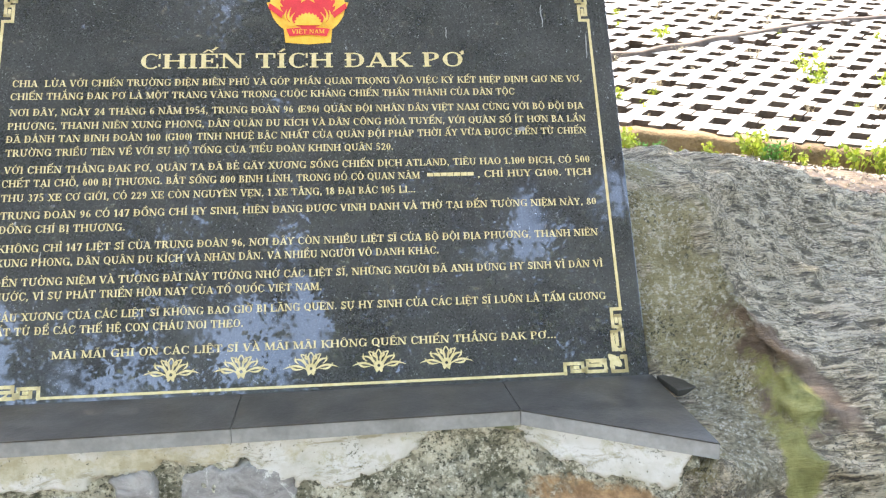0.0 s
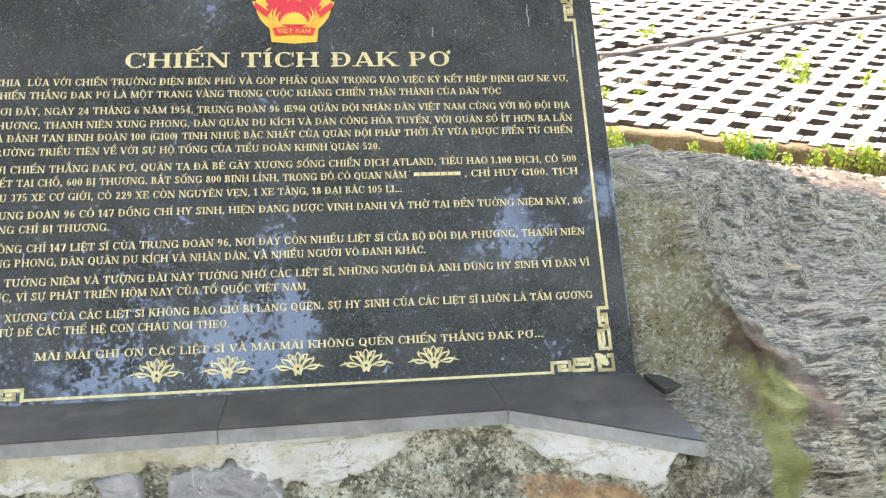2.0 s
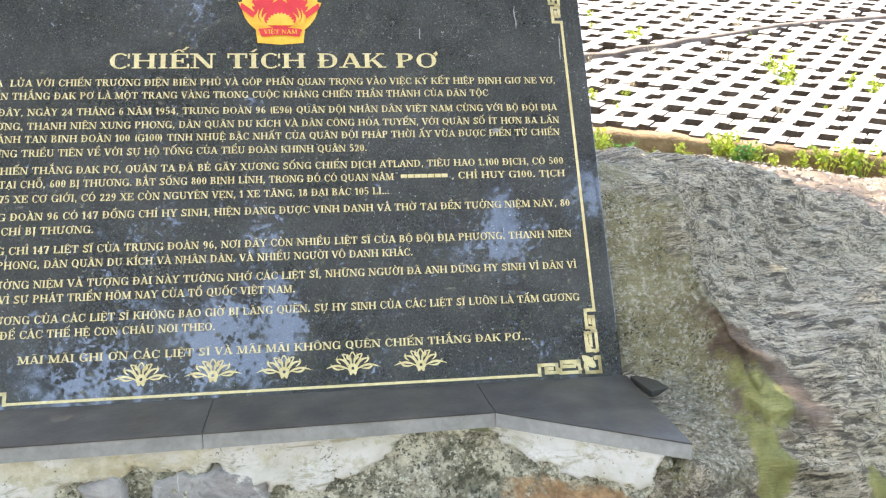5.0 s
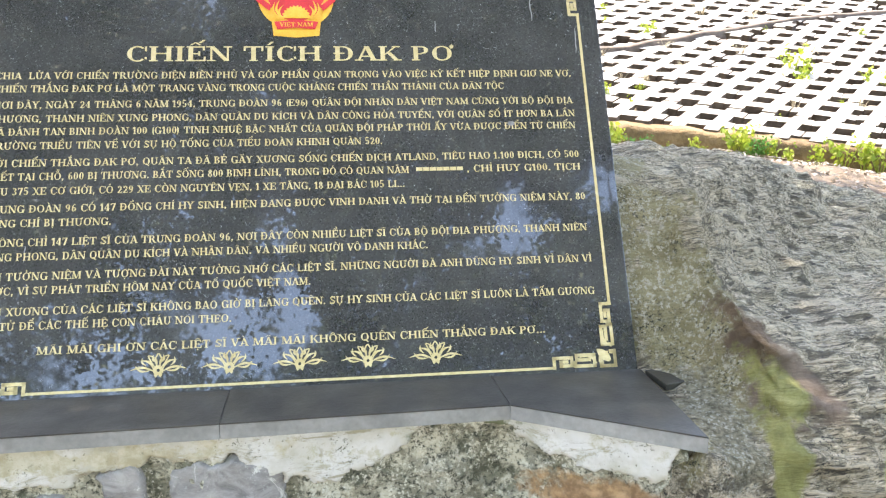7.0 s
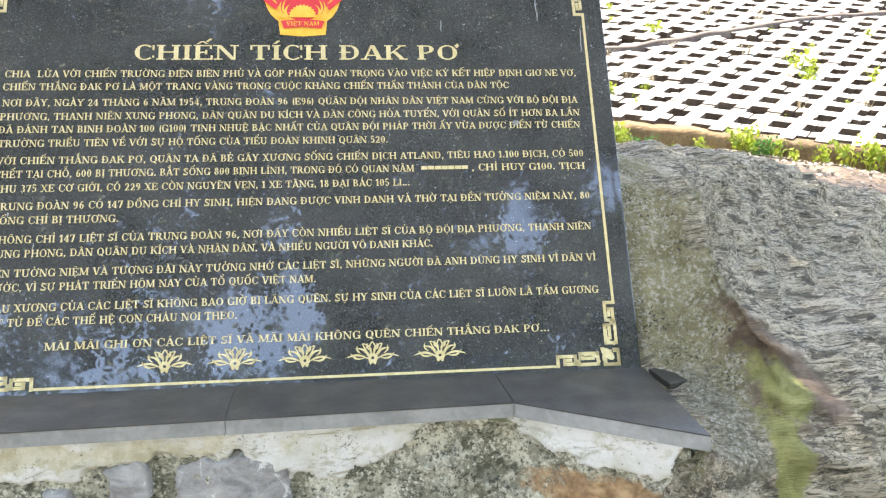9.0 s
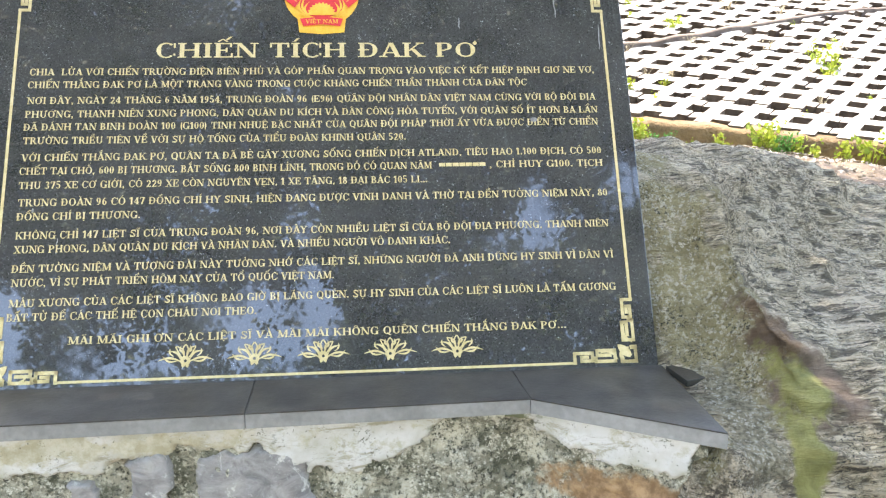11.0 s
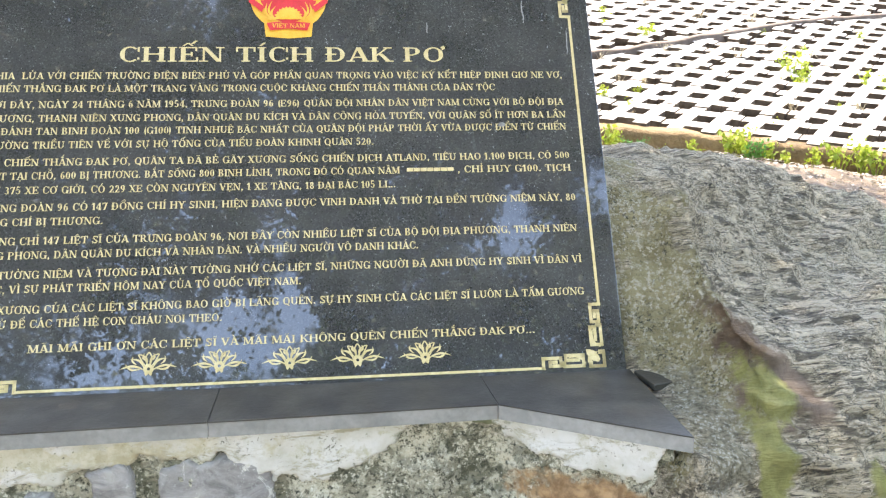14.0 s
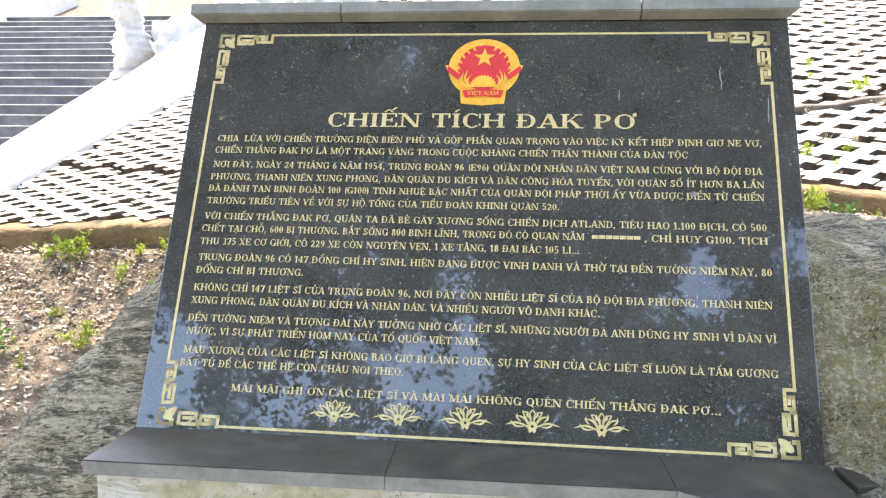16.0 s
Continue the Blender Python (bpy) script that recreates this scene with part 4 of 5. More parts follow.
def make_plaque():
    plaque = tagged(new("plaque"), "polished black granite plaque with gold lettering on a rubble base", "plaque")
    plaque.matrix_world = SLAB
    part("slab", box(-0.782, 0, 0.02, 0.780, 0.05, 1.142, None, 0.002), GRANITE, plaque)
    frame_bm = bmesh.new()
    L, R, B, T = -0.728, 0.728, 0.044, 1.100
    strip_path(frame_bm, [(L + 0.148, T), (R - 0.148, T)], 0.0060, Y1)
    strip_path(frame_bm, [(L + 0.148, B), (R - 0.148, B)], 0.0060, Y1)
    strip_path(frame_bm, [(L, B + 0.148), (L, T - 0.148)], 0.0068, Y1)
    strip_path(frame_bm, [(R, B + 0.148), (R, T - 0.148)], 0.0068, Y1)
    part("border_line", frame_bm, GOLD, plaque, "thin gold border line")
    for cx, cz, sx, sz in ((L, T, 1, -1), (R, T, -1, -1), (L, B, 1, 1), (R, B, -1, 1)):
        bm = bmesh.new()
        corner(bm, cx, cz, sx, sz, Y1)
        part("corner_fret", bm, GOLD, plaque, "gold fretwork corner with a leaf")
    for bm in letters("CHIẾN TÍCH ĐAK PƠ", -0.398, 0.396, 0.8445, 0.0395, Y1, True):
        part("title_letter", bm, GOLD, plaque, "large gold slab-serif capital")
    for text, a, b, v in LINES:
        part("text_line", letters(text, a, b, v - 0.0005, 0.0172, Y1), GOLD, plaque, "line of small gold capitals")
    for k in range(7):
        bm = bmesh.new()
        strip_path(bm, [(0.290 + k * 0.0165, 0.5365), (0.296 + k * 0.0165, 0.5365)], 0.009, Y1)
        part("text_bar", bm, GOLD, plaque)
    for u in (-0.304, -0.152, 0.002, 0.154, 0.308):
        ob = part("lotus", lotus(Y1), GOLD, plaque, "gold engraved lotus flower")
        ob.location = (u, 0, 0.082)
    emblem(plaque)
    for u, w0, w1, width in ((0.605, 0.935, 1.000, 0.004), (0.716, 0.845, 0.915, 0.004), (0.353, 0.905, 0.935, 0.004), (-0.60, 0.335, 0.372, 0.004), (-0.66, 0.435, 0.445, 0.006)):
        bm = bmesh.new()
        pts = [(u + 0.004 * noise.noise((w0 + k, u * 9, 0)), w0 + (w1 - w0) * k / 6) for k in range(7)]
        w = [width * 0.4 * (0.35 + 0.65 * math.sin(math.pi * (k + 0.6) / 7.2)) for k in range(7)]
        flat(bm, [(a - q, b) for (a, b), q in zip(pts, w)] + [(a + q, b) for (a, b), q in zip(pts[::-1], w[::-1])], -0.0006)
        part("lime_streak", bm, STREAK, plaque, "pale lime run on the stone")
    bm = bmesh.new()
    disc(bm, 0.528, 0.652, 0.009, 0.006, -0.0012, 14)
    part("lime_spot", bm, STREAK, plaque, "pale lime spot on the stone")

    cap = tagged(new("coping"), "three grey granite coping stones along the top of the plaque", "coping")
    cap.matrix_world = SLAB
    for a, b in ((-0.818, -0.391), (-0.389, 0.408), (0.410, 0.804)):
        outline = [(-0.032, 1.149), (-0.032, 1.184), (0.11, 1.192), (0.11, 1.144), (-0.003, 1.144), (-0.003, 1.137)]
        bm = bmesh.new()
        ends = []
        for x in (a, b):
            ins = 0.028 if (x < -0.8 or x > 0.8) else 0
            ends.append([bm.verts.new((x + (ins * (1 if x < 0 else -1) if z < 1.147 else 0), y, z)) for y, z in outline])
        n = len(outline)
        for i in range(n):
            bm.faces.new((ends[0][i], ends[0][(i + 1) % n], ends[1][(i + 1) % n], ends[1][i]))
        bm.faces.new(ends[0][::-1])
        bm.faces.new(ends[1])
        bmesh.ops.recalc_face_normals(bm, faces=bm.faces)
        bmesh.ops.bevel(bm, geom=list(bm.edges), offset=0.0025, segments=2, affect="EDGES")
        part("coping_stone", bm, COPING, cap)


make_plaque()

# ---- ledge ----
Z = 0.79
ledge = tagged(new("ledge"), "dark granite ledge in three slabs with pale sawn front edges", "ledge")
for outline, front in (
    ([(-0.795, -0.186), (-0.1447, -0.172), (-0.1507, 0.03), (-0.782, 0.03)], 1),
    ([(-0.1435, -0.172), (0.441, -0.157), (0.431, 0.03), (-0.1495, 0.03)], 1),
    ([(0.4425, -0.157), (0.776, -0.362), (0.787, 0.012), (0.784, 0.03), (0.4325, 0.03)], 1),
):
    slab = part("ledge_slab", prism(outline, Z - 0.003, Z, None, None, 0.0008), LEDGE, ledge)
    part("sawn_body", prism([(x, y + 0.0005) for x, y in outline], Z - 0.033, Z - 0.0033), EDGE, slab, "pale grey sawn granite edge")
tagged(part("granite_offcut", prism([(0.790, -0.006), (0.801, -0.104), (0.861, -0.086), (0.871, 0.017)], Z - 0.010, Z + 0.004, None, None, 0.001), LEDGE), "small loose black granite offcut on the mortar", "tile")


# ---- base wall ----
FRONT = [(-0.775, -0.168), (0.445, -0.138), (0.755, -0.330)]
DEPTH = [(-0.8, 0.09), (-0.45, 0.09), (-0.40, 0.068), (-0.33, 0.065), (-0.29, 0.055), (-0.12, 0.055), (-0.05, 0.11), (0.05, 0.125), (0.14, 0.10), (0.22, 0.05), (0.26, 0.008), (0.42, 0.012), (0.47, 0.05), (0.55, 0.07), (0.64, 0.095), (0.70, 0.085), (0.73, 0.06), (0.745, 0.0)]


def base_wall():
    core = prism([(-0.775, -0.148), (0.445, -0.118), (0.755, -0.31), (0.80, 0.45), (-0.78, 0.45)], -0.1, 0.756)
    wall = part("base_wall", core, RUBBLE)
    tagged(wall, "rubble stone base wall with flaking white plaster and moss", "wall", kind="structure")
    step, top, rows = 0.0045, 0.7575, 74
    xs = np.arange(-0.775, 0.755, step)
    plaster, stone = bmesh.new(), bmesh.new()
    depth = lambda x, z: lerp_table(DEPTH, x) + 0.022 * noise.fractal((x * 16, z * 16, 2), 0.8, 2.1, 5)

    def grid(bm, keep, back):
        made = {}

        def vert(i, k):
            if (i, k) not in made:
                x, z = float(xs[i]), top - k * step
                y = np.interp(x, [p[0] for p in FRONT], [p[1] for p in FRONT])
                below = top - z - depth(x, z)
                edge = smooth_step(-0.006, 0.004, below)
                y += back * edge
                y += 0.004 * noise.fractal((x * 9, z * 9, 7), 0.8, 2.1, 4) + (0.020 * noise.fractal((x * 7, z * 7, 1), 0.9, 2.1, 5) + 0.006 * noise.noise((x * 60, z * 60, 1))) * edge
                made[i, k] = bm.verts.new((x, y, z))
            return made[i, k]

        for i in range(len(xs) - 1):
            for k in range(rows):
                x, z = float(xs[i]) + step / 2, top - (k + 0.5) * step
                if keep(top - z - depth(x, z)):
                    bm.faces.new((vert(i, k + 1), vert(i + 1, k + 1), vert(i + 1, k), vert(i, k)))

    grid(plaster, lambda d: d <= 0.0, 0.014)
    grid(stone, lambda d: d > 0.0, 0.014)
    part("plaster_coat", plaster, PLASTER, wall, "flaking white lime plaster", True)
    part("rubble_face", stone, RUBBLE, wall, "mossy rubble and mortar", True)
    for x0, x1, zt, zb in ((-0.390, -0.305, 0.698, 0.57), (-0.255, -0.015, 0.703, 0.57), (-0.51, -0.455, 0.655, 0.58)):
        bm = bmesh.new()
        n, m = 26, 16
        ring = [[None] * (m + 1) for _ in range(n + 1)]
        for i in range(n + 1):
            for k in range(m + 1):
                u, w = i / n, k / m
                x, z = x0 + (x1 - x0) * u, zb + (zt - zb) * w
                x += 0.014 * noise.fractal((z * 24, 3, x0 * 9), 0.8, 2.1, 3)
                z += 0.016 * noise.fractal((x * 18, 5, x0 * 9), 0.8, 2.1, 4)
                y = np.interp(x, [p[0] for p in FRONT], [p[1] for p in FRONT]) + 0.010
                rim = min(u, 1 - u, w, 1 - w) * 2
                y -= 0.012 * min(1.0, rim * 6) - 0.012
                y += 0.006 * noise.fractal((x * 14, z * 14, 4), 0.8, 2.1, 4) - 0.012
                if rim == 0:
                    y += 0.03
                ring[i][k] = bm.verts.new((x, y, z))
        for i in range(n):
            for k in range(m):
                bm.faces.new((ring[i][k], ring[i + 1][k], ring[i + 1][k + 1], ring[i][k + 1]))
        part("stone", bm, SCHIST, wall, "", True)


base_wall()


# ---- plants ----
def leaf_mesh(name, centres, ups, sizes, mat, parent=None, aspect=0.5, rng=None):
    """Many small pointed leaves in one mesh: a folded rhomb each."""
    rng = rng or np.random.default_rng(1)
    n = len(centres)
    d = rng.normal(size=(n, 3))
    d += ups
    d /= np.linalg.norm(d, axis=1)[:, None]
    side = np.cross(d, rng.normal(size=(n, 3)))
    side /= np.linalg.norm(side, axis=1)[:, None]
    s = sizes[:, None]
    tip, root = centres + d * s * 0.5, centres - d * s * 0.5
    nrm = np.cross(d, side)
    mid = centres + nrm * s * 0.06
    a, b = mid + side * s * aspect * 0.5, mid - side * s * aspect * 0.5
    verts = np.stack([root, a, tip, b], 1).reshape(-1, 3)
    faces = [(4 * i, 4 * i + 1, 4 * i + 2, 4 * i + 3) for i in range(n)]
    me = bpy.data.meshes.new(name)
    me.from_pydata(verts.tolist(), [], faces)
    me.materials.append(mat)
    ob = new(name, me)
    if parent:
        ob.parent = parent
    return ob


def tube(bm, pts, radii, sides=8):
    rings = []
    for i, (p, r) in enumerate(zip(pts, radii)):
        p = Vector(p)
        d = (Vector(pts[min(i + 1, len(pts) - 1)]) - Vector(pts[max(i - 1, 0)])).normalized()
        a = d.orthogonal().normalized()
        b = d.cross(a)
        rings.append([bm.verts.new(p + (a * math.cos(2 * math.pi * k / sides) + b * math.sin(2 * math.pi * k / sides)) * r) for k in range(sides)])
    for u, w in zip(rings, rings[1:]):
        for k in range(sides):
            bm.faces.new((u[k], u[(k + 1) % sides], w[(k + 1) % sides], w[k]))


def tree(base, blobs, seed, count, size, label):
    """Trunk, limbs to each clump, and a crown of single leaves gathered in the clumps."""
    rng = np.random.default_rng(seed)
    t = tagged(new("tree"), label, "tree", "trees round the plaque")
    t.location = base
    fork = Vector((0, 0, min(5.0, blobs[0][2] * 0.45)))
    bm = bmesh.new()
    tube(bm, [(0, 0, -0.3), (0.03, 0.02, fork.z * 0.4), (0.0, 0.05, fork.z * 0.75), fork], [0.26, 0.19, 0.16, 0.14], 12)
    part("trunk", bm, BARK, t, "", True)
    centres = []
    for x, y, z, r, share in blobs:
        c = Vector((x, y, z))
        bm = bmesh.new()
        m = (fork + c) / 2 + Vector(rng.normal(size=3) * 0.25)
        tube(bm, [fork, m, c], [0.10, 0.06, 0.02], 7)
        for _ in range(5):
            e = c + Vector(rng.normal(size=3) * r * 0.5)
            s = m.lerp(c, rng.uniform(0.2, 0.9))
            tube(bm, [s, (s + e) / 2 + Vector(rng.normal(size=3) * 0.1), e], [0.028, 0.018, 0.006], 5)
        part("limb", bm, BARK, t, "", True)
        n = int(count * share)
        twigs = rng.normal(size=(max(1, n // 26), 3))
        twigs /= np.linalg.norm(twigs, axis=1)[:, None]
        twigs *= (rng.uniform(0.1, 1.35, len(twigs)) * r)[:, None] * np.array([1, 1, 0.7])
        pick = rng.integers(0, len(twigs), n)
        centres.append(twigs[pick] + rng.normal(size=(n, 3)) * 0.2 + np.array([x, y, z]))
    pts = np.concatenate(centres)
    leaf_mesh("crown", pts, np.tile([0, 0, -0.6], (len(pts), 1)), rng.uniform(size * 0.7, size * 1.3, len(pts)), LEAF, t, 0.5, rng)


# An unseen leaning crown, added out of view to shade the boulders and the plaque.
tree((-5.2, 0.6, 0.4), [(1.9 + 0.72 * i + 0.3 * (k % 2), 1.15 + 0.72 * k + 0.12 * math.sin(i * 2.3), 5.2 + 0.12 * math.sin(i * 1.7 + k), 0.62, 0.45 if k < 3 else 0.2) for i in range(8) for k in range(4) if k < 3 or i < 2 or i > 4], 6, 1900, 0.12, "unseen leaning tree with open foliage, added to shade the plaque")

# Where the sky shows through the row behind the path: centre, half width and half height, share of the leaves that is gone.
SKY_GAPS = [(2.82, 8.2, 0.42, 1.1, 1.0), (2.6, 7.72, 1.25, 0.42, 0.97), (4.5, 8.95, 0.6, 0.95, 1.0), (-1.25, 6.4, 1.1, 0.95, 0.95), (-3.5, 5.6, 0.7, 0.45, 1.0), (-5.7, 6.1, 0.95, 1.4, 1.0),
            (-3.3, 15.1, 1.5, 0.55, 0.88), (-2.8, 13.8, 0.9, 0.7, 0.6), (-2.9, 11.0, 0.55, 0.45, 0.9), (-1.6, 11.5, 0.45, 0.33, 0.92), (-1.1, 8.2, 0.4, 0.55, 0.8), (0.8, 7.4, 0.9, 0.45, 0.3), (3.4, 13.5, 0.9, 0.8, 0.2), (-3.6, 6.0, 2.9, 1.3, 0.55), (-2.6, 9.0, 2.2, 1.0, 0.15)]


def gap(x, z):
    """How open the row is at a place, with an uneven rim."""
    wave = 0.5 * noise.fractal((x * 1.7, z * 1.7, 4.0), 0.7, 2.1, 5)
    return max([0.0] + [share for a, c, w, h, share in SKY_GAPS if ((x - a) / w) ** 2 + ((z - c) / h) ** 2 < 1 + wave])


def tall_row():
    """Three trees behind the path whose crowns run together, with holes that the polished stone mirrors."""
    rng = np.random.default_rng(17)
    for n, (home, x0, x1) in enumerate(((-5.2, -9.0, -2.6), (0.3, -2.6, 2.2), (5.2, 2.2, 8.5))):
        t = tagged(new("tree"), "tall tree with a dense dark green crown behind the path", "tree", "trees round the plaque")
        t.location = (home, -9.0, 0)
        bm = bmesh.new()
        tube(bm, [(0, 0, -0.3), (0.05, 0.1, 2.0), (0.0, 0.2, 3.6), (0.1, 0.0, 4.6)], [0.28, 0.2, 0.17, 0.13], 12)
        part("trunk", bm, BARK, t, "", True)
        for _ in range(14):
            e = Vector((rng.uniform(x0, x1) - home, rng.uniform(-0.6, 0.2), rng.uniform(4.5, 15)))
            f = Vector((0.1, 0, 4.5))
            m = f.lerp(e, 0.5) + Vector((rng.normal() * 0.2, -0.3, -0.2))
            if max(gap(home + q.x, q.z) for q in (f.lerp(m, 0.3), f.lerp(m, 0.65), m, m.lerp(e, 0.5), e)) > 0:
                continue
            bm = bmesh.new()
            tube(bm, [f, m, e], [0.07, 0.045, 0.012], 7)
            part("limb", bm, BARK, t, "", True)
        pts = []
        for _ in range(int(900 * (x1 - x0))):
            x, z = rng.uniform(x0, x1), rng.uniform(3.2, 16.8)
            if rng.uniform() < gap(x, z):
                continue
            twig = np.array([x - home, 0.9 + rng.uniform(-0.5, 0.5), z]) + rng.normal(size=(28, 3)) * np.array([0.11, 0.2, 0.11])
            pts.append(twig)
        pts = np.concatenate(pts)
        leaf_mesh("crown", pts, np.tile([0, 0, -0.6], (len(pts), 1)), rng.uniform(0.08, 0.15, len(pts)), LEAF, t, 0.6, rng)


tall_row()


def weed(seed, tall, leaves, mat, label, size=0.03, stems=4):
    rng = np.random.default_rng(seed)
    w = new("weed")
    pts = []
    for k in range(stems):
        bm = bmesh.new()
        a = rng.uniform(0, 6.28)
        lean = rng.uniform(0.1, 0.6) * tall
        top = Vector((math.cos(a) * lean, math.sin(a) * lean, tall * rng.uniform(0.55, 1.0)))
        mid = top * 0.5 + Vector((0, 0, 0.12 * tall))
        tube(bm, [(0, 0, -0.02), mid, top], [0.003, 0.0022, 0.001], 5)
        for _ in range(leaves // stems):
            s = rng.uniform(0.25, 1.0)
            p = (mid * (2 * s) if s < 0.5 else mid.lerp(top, 2 * s - 1))
            pts.append(np.array(p) + rng.normal(size=3) * 0.016)
        part("stem", bm, mat, w, "", True)
    pts = np.array(pts)
    leaf_mesh("leaves", pts, np.tile([0, 0, 0.3], (len(pts), 1)), rng.uniform(size * 0.6, size * 1.3, len(pts)), mat, w, 0.6, rng)
    return tagged(w, label, "weed", "weeds by the kerb and on the bank")


def scatter():
    kinds = [weed(11, 0.16, 64, WEED, "small bright green weed growing by the kerb", 0.03), weed(12, 0.11, 50, WEED, "low bright green weed in the soil", 0.026),
             weed(13, 0.20, 80, WEED, "yellow-green leafy weed in the sun", 0.032, 5), weed(14, 0.12, 90, FERN, "fresh green feathery plant on the soil", 0.022, 8), weed(15, 0.14, 18, DRY, "dry straw-coloured weed standing among the pavers", 0.03, 7)]
    rng = random.Random(2)
    used = [False] * len(kinds)

    def put(k, x, y, z, s):
        m = pose(x, y, z, 0, 0, rng.uniform(0, 360))
        if not used[k]:
            used[k] = True
            kinds[k].matrix_world = m
            kinds[k].scale = (s, s, s)
            return
        ob = copy_thing(kinds[k], m)
        ob.scale = (s, s, s)

    # along the kerb
    for x, k, s in ((1.72, 0, 1.2), (1.80, 0, 0.9), (1.86, 3, 0.7), (1.96, 3, 0.8), (2.08, 1, 0.6), (2.24, 0, 0.8), (2.30, 1, 0.7), (2.50, 2, 1.2), (2.53, 0, 1.4), (2.60, 3, 1.2), (2.66, 3, 1.2), (2.72, 0, 1.0), (2.80, 1, 1.1), (2.97, 0, 1.0), (3.12, 2, 1.2), (3.22, 0, 1.3), (3.30, 2, 1.2), (3.42, 0, 1.2), (3.55, 2, 1.1), (3.7, 1, 1.3),
                    (-2.92, 0, 1.0), (-2.55, 1, 0.8), (-2.44, 2, 1.0), (-2.38, 0, 0.9), (-2.08, 1, 0.8), (-1.95, 0, 0.7), (-3.2, 2, 1.0)):
        y = kerb_y(x) - rng.uniform(0.06, 0.16)
        put(k, x, y, ground_z(x, y) - 0.02, s)
    # in the openings of the pavers
    for x, y, k, s in ((2.65, 4.95, 2, 0.9), (2.75, 5.05, 0, 0.9), (3.55, 4.15, 2, 1.3), (3.62, 4.05, 0, 1.2), (3.50, 3.98, 1, 1.2), (2.95, 3.28, 1, 0.7), (2.2, 3.85, 1, 0.8), (2.05, 3.6, 1, 0.8), (4.0, 3.9, 0, 1.1), (4.1, 3.8, 2, 0.9), (2.45, 3.75, 1, 0.5), (3.0, 5.9, 4, 1.2), (3.4, 5.5, 4, 1.3), (3.8, 5.3, 4, 1.2), (3.3, 4.5, 4, 1.0), (2.7, 4.6, 4, 0.9), (3.9, 4.5, 4, 1.1), (2.3, 3.95, 4, 0.8), (3.2, 3.5, 4, 0.8), (3.7, 3.5, 4, 0.8), (2.5, 5.6, 0, 0.8), (-2.3, 3.0, 4, 0.6), (-2.65, 3.25, 4, 0.6)):
        put(k, x, y, bank(y) - 0.06, s)
    for _ in range(46):
        x, y = rng.uniform(1.7, 5.0), rng.uniform(3.4, 7.0)
        put(rng.choice((4, 4, 4, 4, 1, 0)), x, y, bank(y) - 0.05, rng.uniform(0.35, 0.85))
    # on the soil beside the left boulder
    for _ in range(36):
        x, y = rng.uniform(-2.9, -1.35), rng.uniform(1.2, 2.4)
        put(rng.choice((0, 1, 1, 2, 4, 4)), x, y, ground_z(x, y) - 0.01, rng.uniform(0.4, 0.8))
    for x, y, k, s in ((-2.46, 1.72, 3, 1.4), (-2.40, 1.60, 3, 1.3), (-2.50, 1.55, 3, 1.3), (-1.55, 0.42, 1, 1.3), (-1.62, 0.55, 2, 0.9), (-1.66, 0.35, 1, 1.2), (-1.45, 2.1, 2, 0.9), (-1.3, 1.9, 2, 0.8)):
        put(k, x, y, ground_z(x, y) - 0.01, s)


scatter()


def bush(x, y, r, seed, label):
    rng = np.random.default_rng(seed)
    b = tagged(new("bush"), label, "bush", "bushes on the bank")
    bm = bmesh.new()
    for _ in range(9):
        e = rng.normal(size=3) * r * 0.4 + np.array([0, 0, r * 0.8])
        tube(bm, [(0, 0, -0.1), tuple(e * 0.5), tuple(e)], [0.012, 0.008, 0.003], 5)
    part("stems", bm, BARK, b)
    n = int(900 * r / 0.4)
    p = rng.normal(size=(n, 3)) * r * 0.45 + np.array([0, 0, r * 0.7])
    leaf_mesh("leaves", p, np.zeros((n, 3)), rng.uniform(0.03, 0.07, n), WEED, b, 0.5, rng)
    b.location = (x, y, ground_z(x, y) + 0.035)


for i, (x, y, r) in enumerate(((-2.5, 8.6, 0.45), (-1.6, 8.9, 0.5), (-0.6, 9.0, 0.45), (0.3, 8.8, 0.35), (-2.55, 6.2, 0.22), (-2.75, 5.75, 0.2), (-2.3, 6.1, 0.18), (-4.55, 9.2, 0.36), (-4.15, 9.5, 0.32))):
    bush(x, y, r, 30 + i, "sunlit yellow-green bush growing on the paved bank")


def litter():
    rng = np.random.default_rng(21)
    n = 21000
    x, y = rng.uniform(-4.2, -0.9, n), rng.uniform(0.2, 2.6, n)
    x2, y2 = rng.uniform(1.5, 4.2, 2500), rng.uniform(1.6, 3.1, 2500)
    x, y = np.concatenate([x, x2]), np.concatenate([y, y2])
    keep = rng.uniform(size=len(x)) < np.clip(0.15 + 0.5 * (y - 0.4), 0.1, 1)
    x, y = x[keep], y[keep]
    z = np.array([ground_z(a, b) + 0.05 * noise.noise((a * 1.3, b * 1.3, 0)) + 0.03 * noise.noise((a * 4, b * 4, 3)) + 0.012 for a, b in zip(x, y)])
    c = np.stack([x, y, z], 1)
    rng2 = np.random.default_rng(22)
    ob = leaf_mesh("leaf_litter", c, np.zeros((len(c), 3)), rng2.uniform(0.012, 0.048, len(c)), LITTER, None, 0.5, rng2)
    for v in ob.data.vertices:
        v.co.z = v.co.z * 0.45 + 0.55 * float(c[v.index // 4][2])
    tagged(ob, "dry brown leaf litter strewn over the soil", "leaf litter", kind="stuff")


litter()


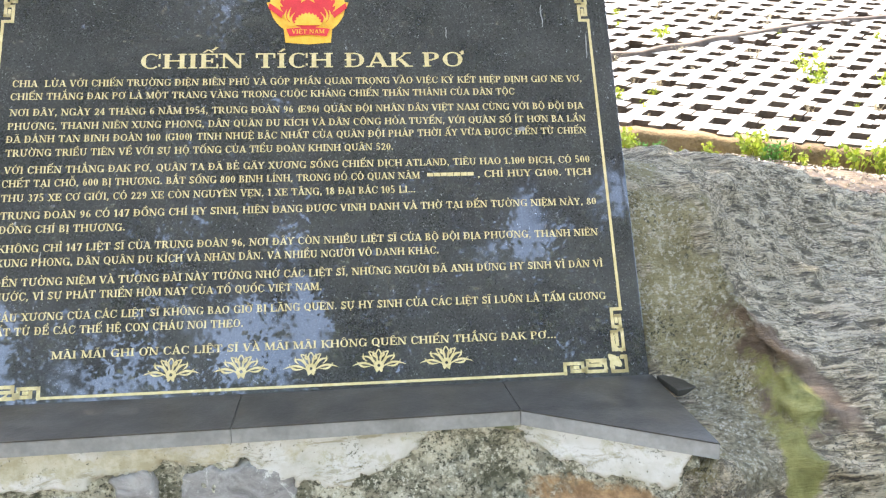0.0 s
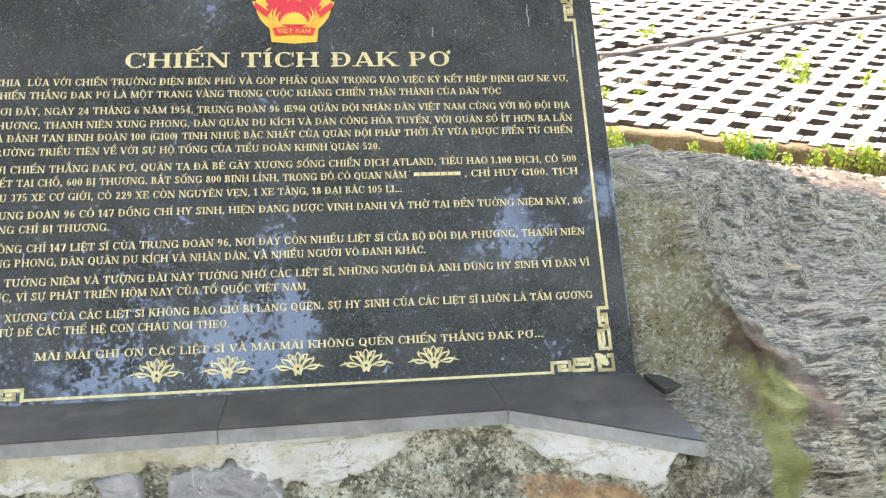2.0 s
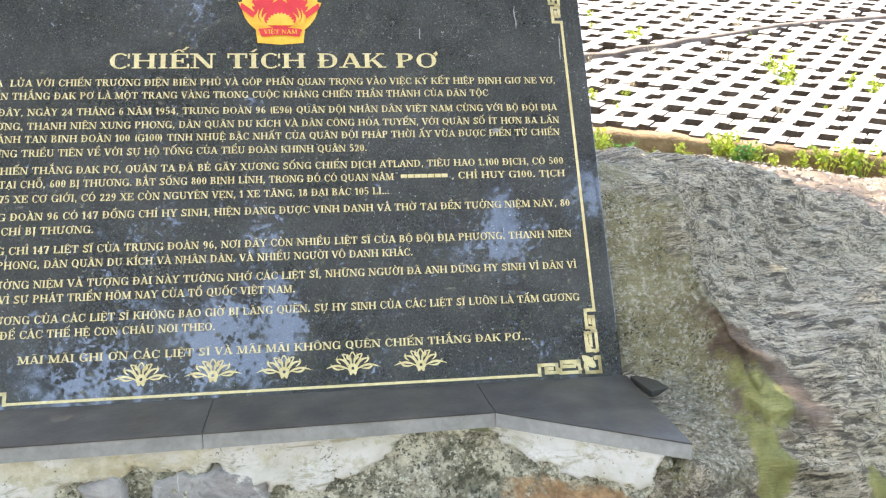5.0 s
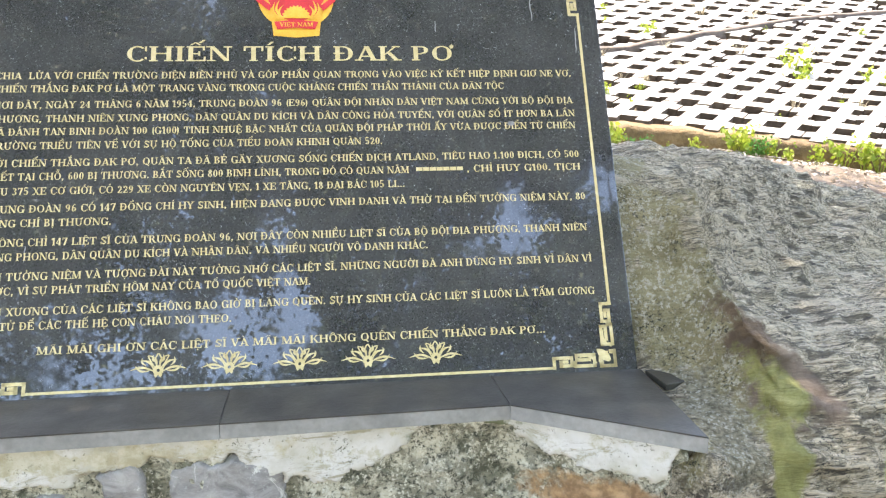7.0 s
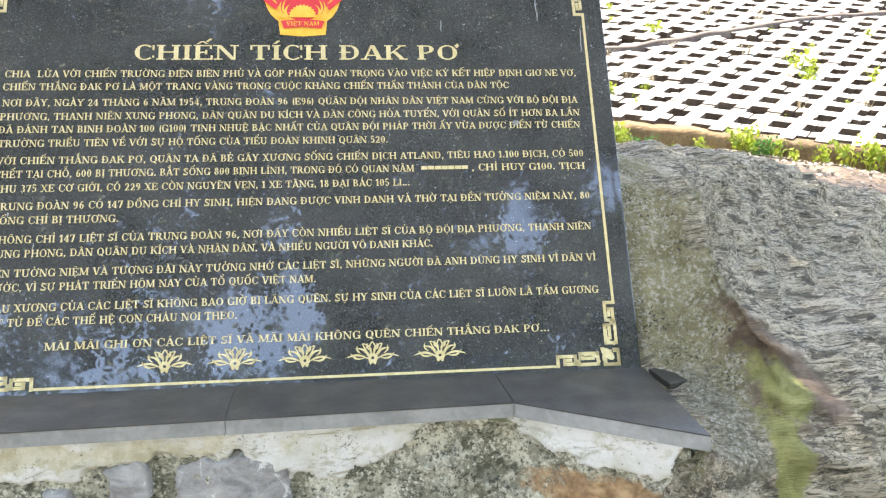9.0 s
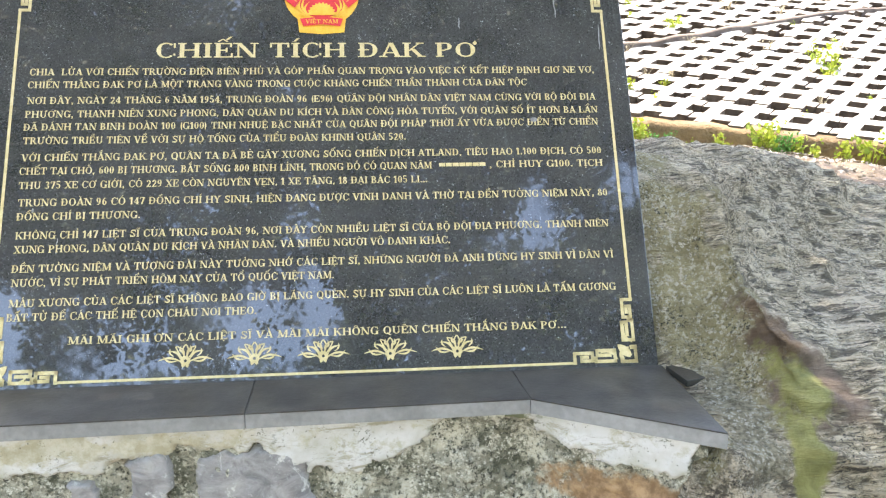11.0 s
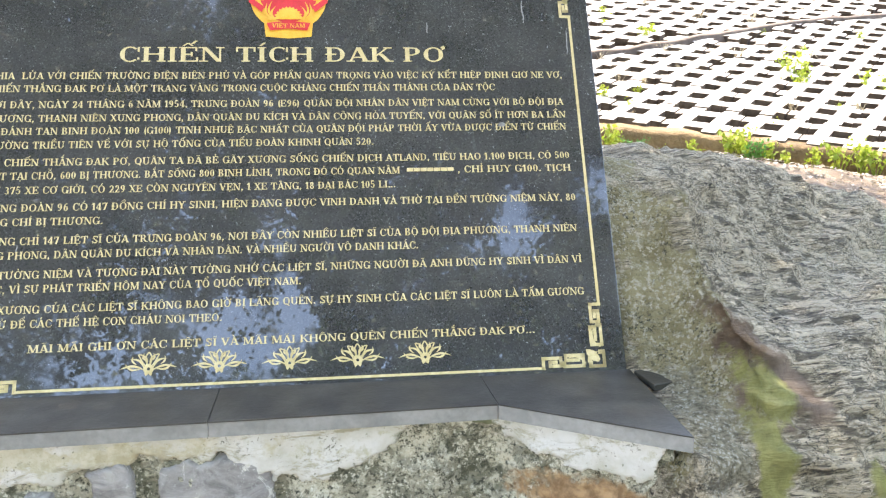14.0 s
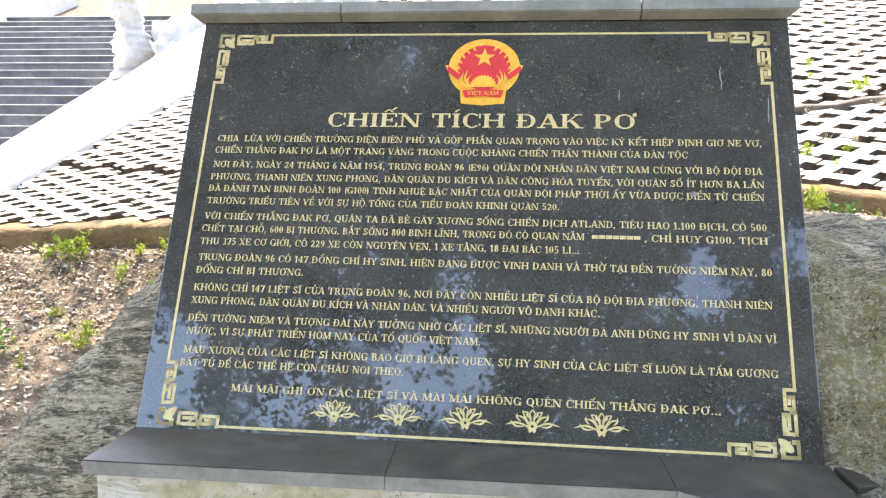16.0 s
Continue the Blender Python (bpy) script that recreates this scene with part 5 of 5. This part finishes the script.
# ---- pavers of the bank ----
def paver_mesh(u, v, hole, gap, thick):
    """One block of four rhombic openings in a skewed lattice; the plan vectors u and v are one cell."""
    bm = bmesh.new()
    h = hole / 2
    cuts = [gap, h, 1 - h, 1 + h, 2 - h, 2 - gap]
    n = len(cuts)
    top, low = {}, {}

    def at(store, i, j, z):
        if (i, j) not in store:
            p = u * (cuts[i] - 1) + v * (cuts[j] - 1)
            outer = i in (0, n - 1) or j in (0, n - 1)
            store[i, j] = bm.verts.new((p.x, p.y, z - (0.004 if outer and z > -0.01 else 0)))
        return store[i, j]

    solid = {(i, j) for i in range(n - 1) for j in range(n - 1) if i % 2 or j % 2}
    for i, j in solid:
        bm.faces.new((at(top, i, j, 0), at(top, i + 1, j, 0), at(top, i + 1, j + 1, 0), at(top, i, j + 1, 0)))
        q = [(i, j), (i + 1, j), (i + 1, j + 1), (i, j + 1)]
        for k, (di, dj) in enumerate(((0, -1), (1, 0), (0, 1), (-1, 0))):
            if (i + di, j + dj) not in solid:
                (a, b), (c, d) = q[k], q[(k + 1) % 4]
                # walls take the dark slot: soil stain and painted shade together
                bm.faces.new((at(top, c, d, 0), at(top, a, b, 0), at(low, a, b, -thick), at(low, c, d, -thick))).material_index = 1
    bmesh.ops.recalc_face_normals(bm, faces=bm.faces)
    me = bpy.data.meshes.new("paver_block")
    bm.to_mesh(me)
    bm.free()
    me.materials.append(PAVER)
    me.materials.append(STAIN_SHADE)
    return me


def paving():
    tilt = Matrix.Rotation(math.atan(SLOPE), 4, "X")
    rng = random.Random(12)
    home = tagged(new("bank_paving"), "sloping paving of pale lattice concrete blocks with soil and weeds in the openings", "paving", kind="structure")
    squash = 1 / math.cos(math.atan(SLOPE))
    near, far = [], []
    for origin, u, v, side in (((2.883, 3.195), (0.2022, -0.0657), (0.1609, 0.1502), 1), ((-2.794, 3.112), (0.1395, 0.0672), (-0.0842, 0.0432), -1)):
        U, V = Vector((u[0], u[1] * squash, 0)), Vector((v[0], v[1] * squash, 0))
        me = paver_mesh(U, V, 0.57, 0.016, 0.075 if side > 0 else 0.05)
        for a in range(-40, 61):
            for b in range(-50, 75):
                i, j = 2 * a + (b % 2), 2 * b
                x, y = origin[0] + u[0] * i + v[0] * j, origin[1] + u[1] * i + v[1] * j
                if (x < -0.9) != (side < 0) or x > 7.5 or y > 13.5 or y < kerb_y(x) + (0.17 if side > 0 else 0.09):
                    continue
                right = -3.25 + 0.235 * (y - 2.94)
                if x < right - 0.08:
                    continue
                z = bank(y) + 0.012 * noise.noise((x * 1.1, y * 1.1, 8))
                crack = y - (4.55 + 0.36 * (x - 2.23)) if side > 0 else y - 3.30
                if crack > 0:
                    z += 0.022
                    y += 0.03
                z += rng.gauss(0, 0.003)
                m = Matrix.Translation((x, y, z)) @ Matrix.Rotation(radians(rng.gauss(0, 0.7)), 4, "X") @ Matrix.Rotation(radians(rng.gauss(0, 0.7)), 4, "Y") @ tilt @ Matrix.Rotation(radians(rng.gauss(0, 0.7)), 4, "Z")
                hidden = -1.7 < x < 1.1 and y < 6.5
                key = (y if not hidden else y + 50)
                near.append((key, me, m))
    near.sort(key=lambda e: e[0])
    for _, me, m in near[:300]:
        ob = new("paver_block", me)
        ob.parent = home
        ob.matrix_world = m
    verts, faces, slots = [], [], []
    for _, me, m in near[300:]:
        k = len(verts)
        verts += [tuple(m @ v.co) for v in me.vertices]
        faces += [tuple(k + i for i in p.vertices) for p in me.polygons]
        slots += [p.material_index for p in me.polygons]
    me = bpy.data.meshes.new("far_pavers")
    me.from_pydata(verts, [], faces)
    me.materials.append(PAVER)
    me.materials.append(STAIN_SHADE)
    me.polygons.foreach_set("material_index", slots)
    ob = new("far_pavers", me)
    ob.parent = home
    tagged(ob, "lattice concrete blocks higher up the bank", kind="stuff")


paving()


def joint_beam(pts, label, lift):
    """A low stained concrete beam that shows between two fields of pavers."""
    bm = bmesh.new()
    rings = []
    n = 60
    for k in range(n + 1):
        t = k / n * (len(pts) - 1)
        i = min(int(t), len(pts) - 2)
        x = pts[i][0] + (pts[i + 1][0] - pts[i][0]) * (t - i)
        y = pts[i][1] + (pts[i + 1][1] - pts[i][1]) * (t - i) + 0.02 * noise.noise((x * 3, 2, 2))
        z = bank(y) + lift + 0.012 * noise.noise((x * 4, 5, 2))
        rings.append([bm.verts.new((x, y + dy, z + dz)) for dy, dz in ((-0.045, -0.12), (-0.035, -0.01), (-0.02, 0.0), (0.03, 0.012), (0.05, -0.1))])
    for a, b in zip(rings, rings[1:]):
        for i in range(4):
            bm.faces.new((a[i], b[i], b[i + 1], a[i + 1]))
    tagged(part("joint_beam", bm, STAIN_SHADE, None, label, True), category="beam", kind="structure")


joint_beam([(1.7, 4.42), (2.23, 4.55), (3.04, 4.86), (3.54, 5.06), (4.34, 5.36), (5.1, 5.52), (6.4, 5.8)], "stained concrete joint between two fields of pavers", 0.018)
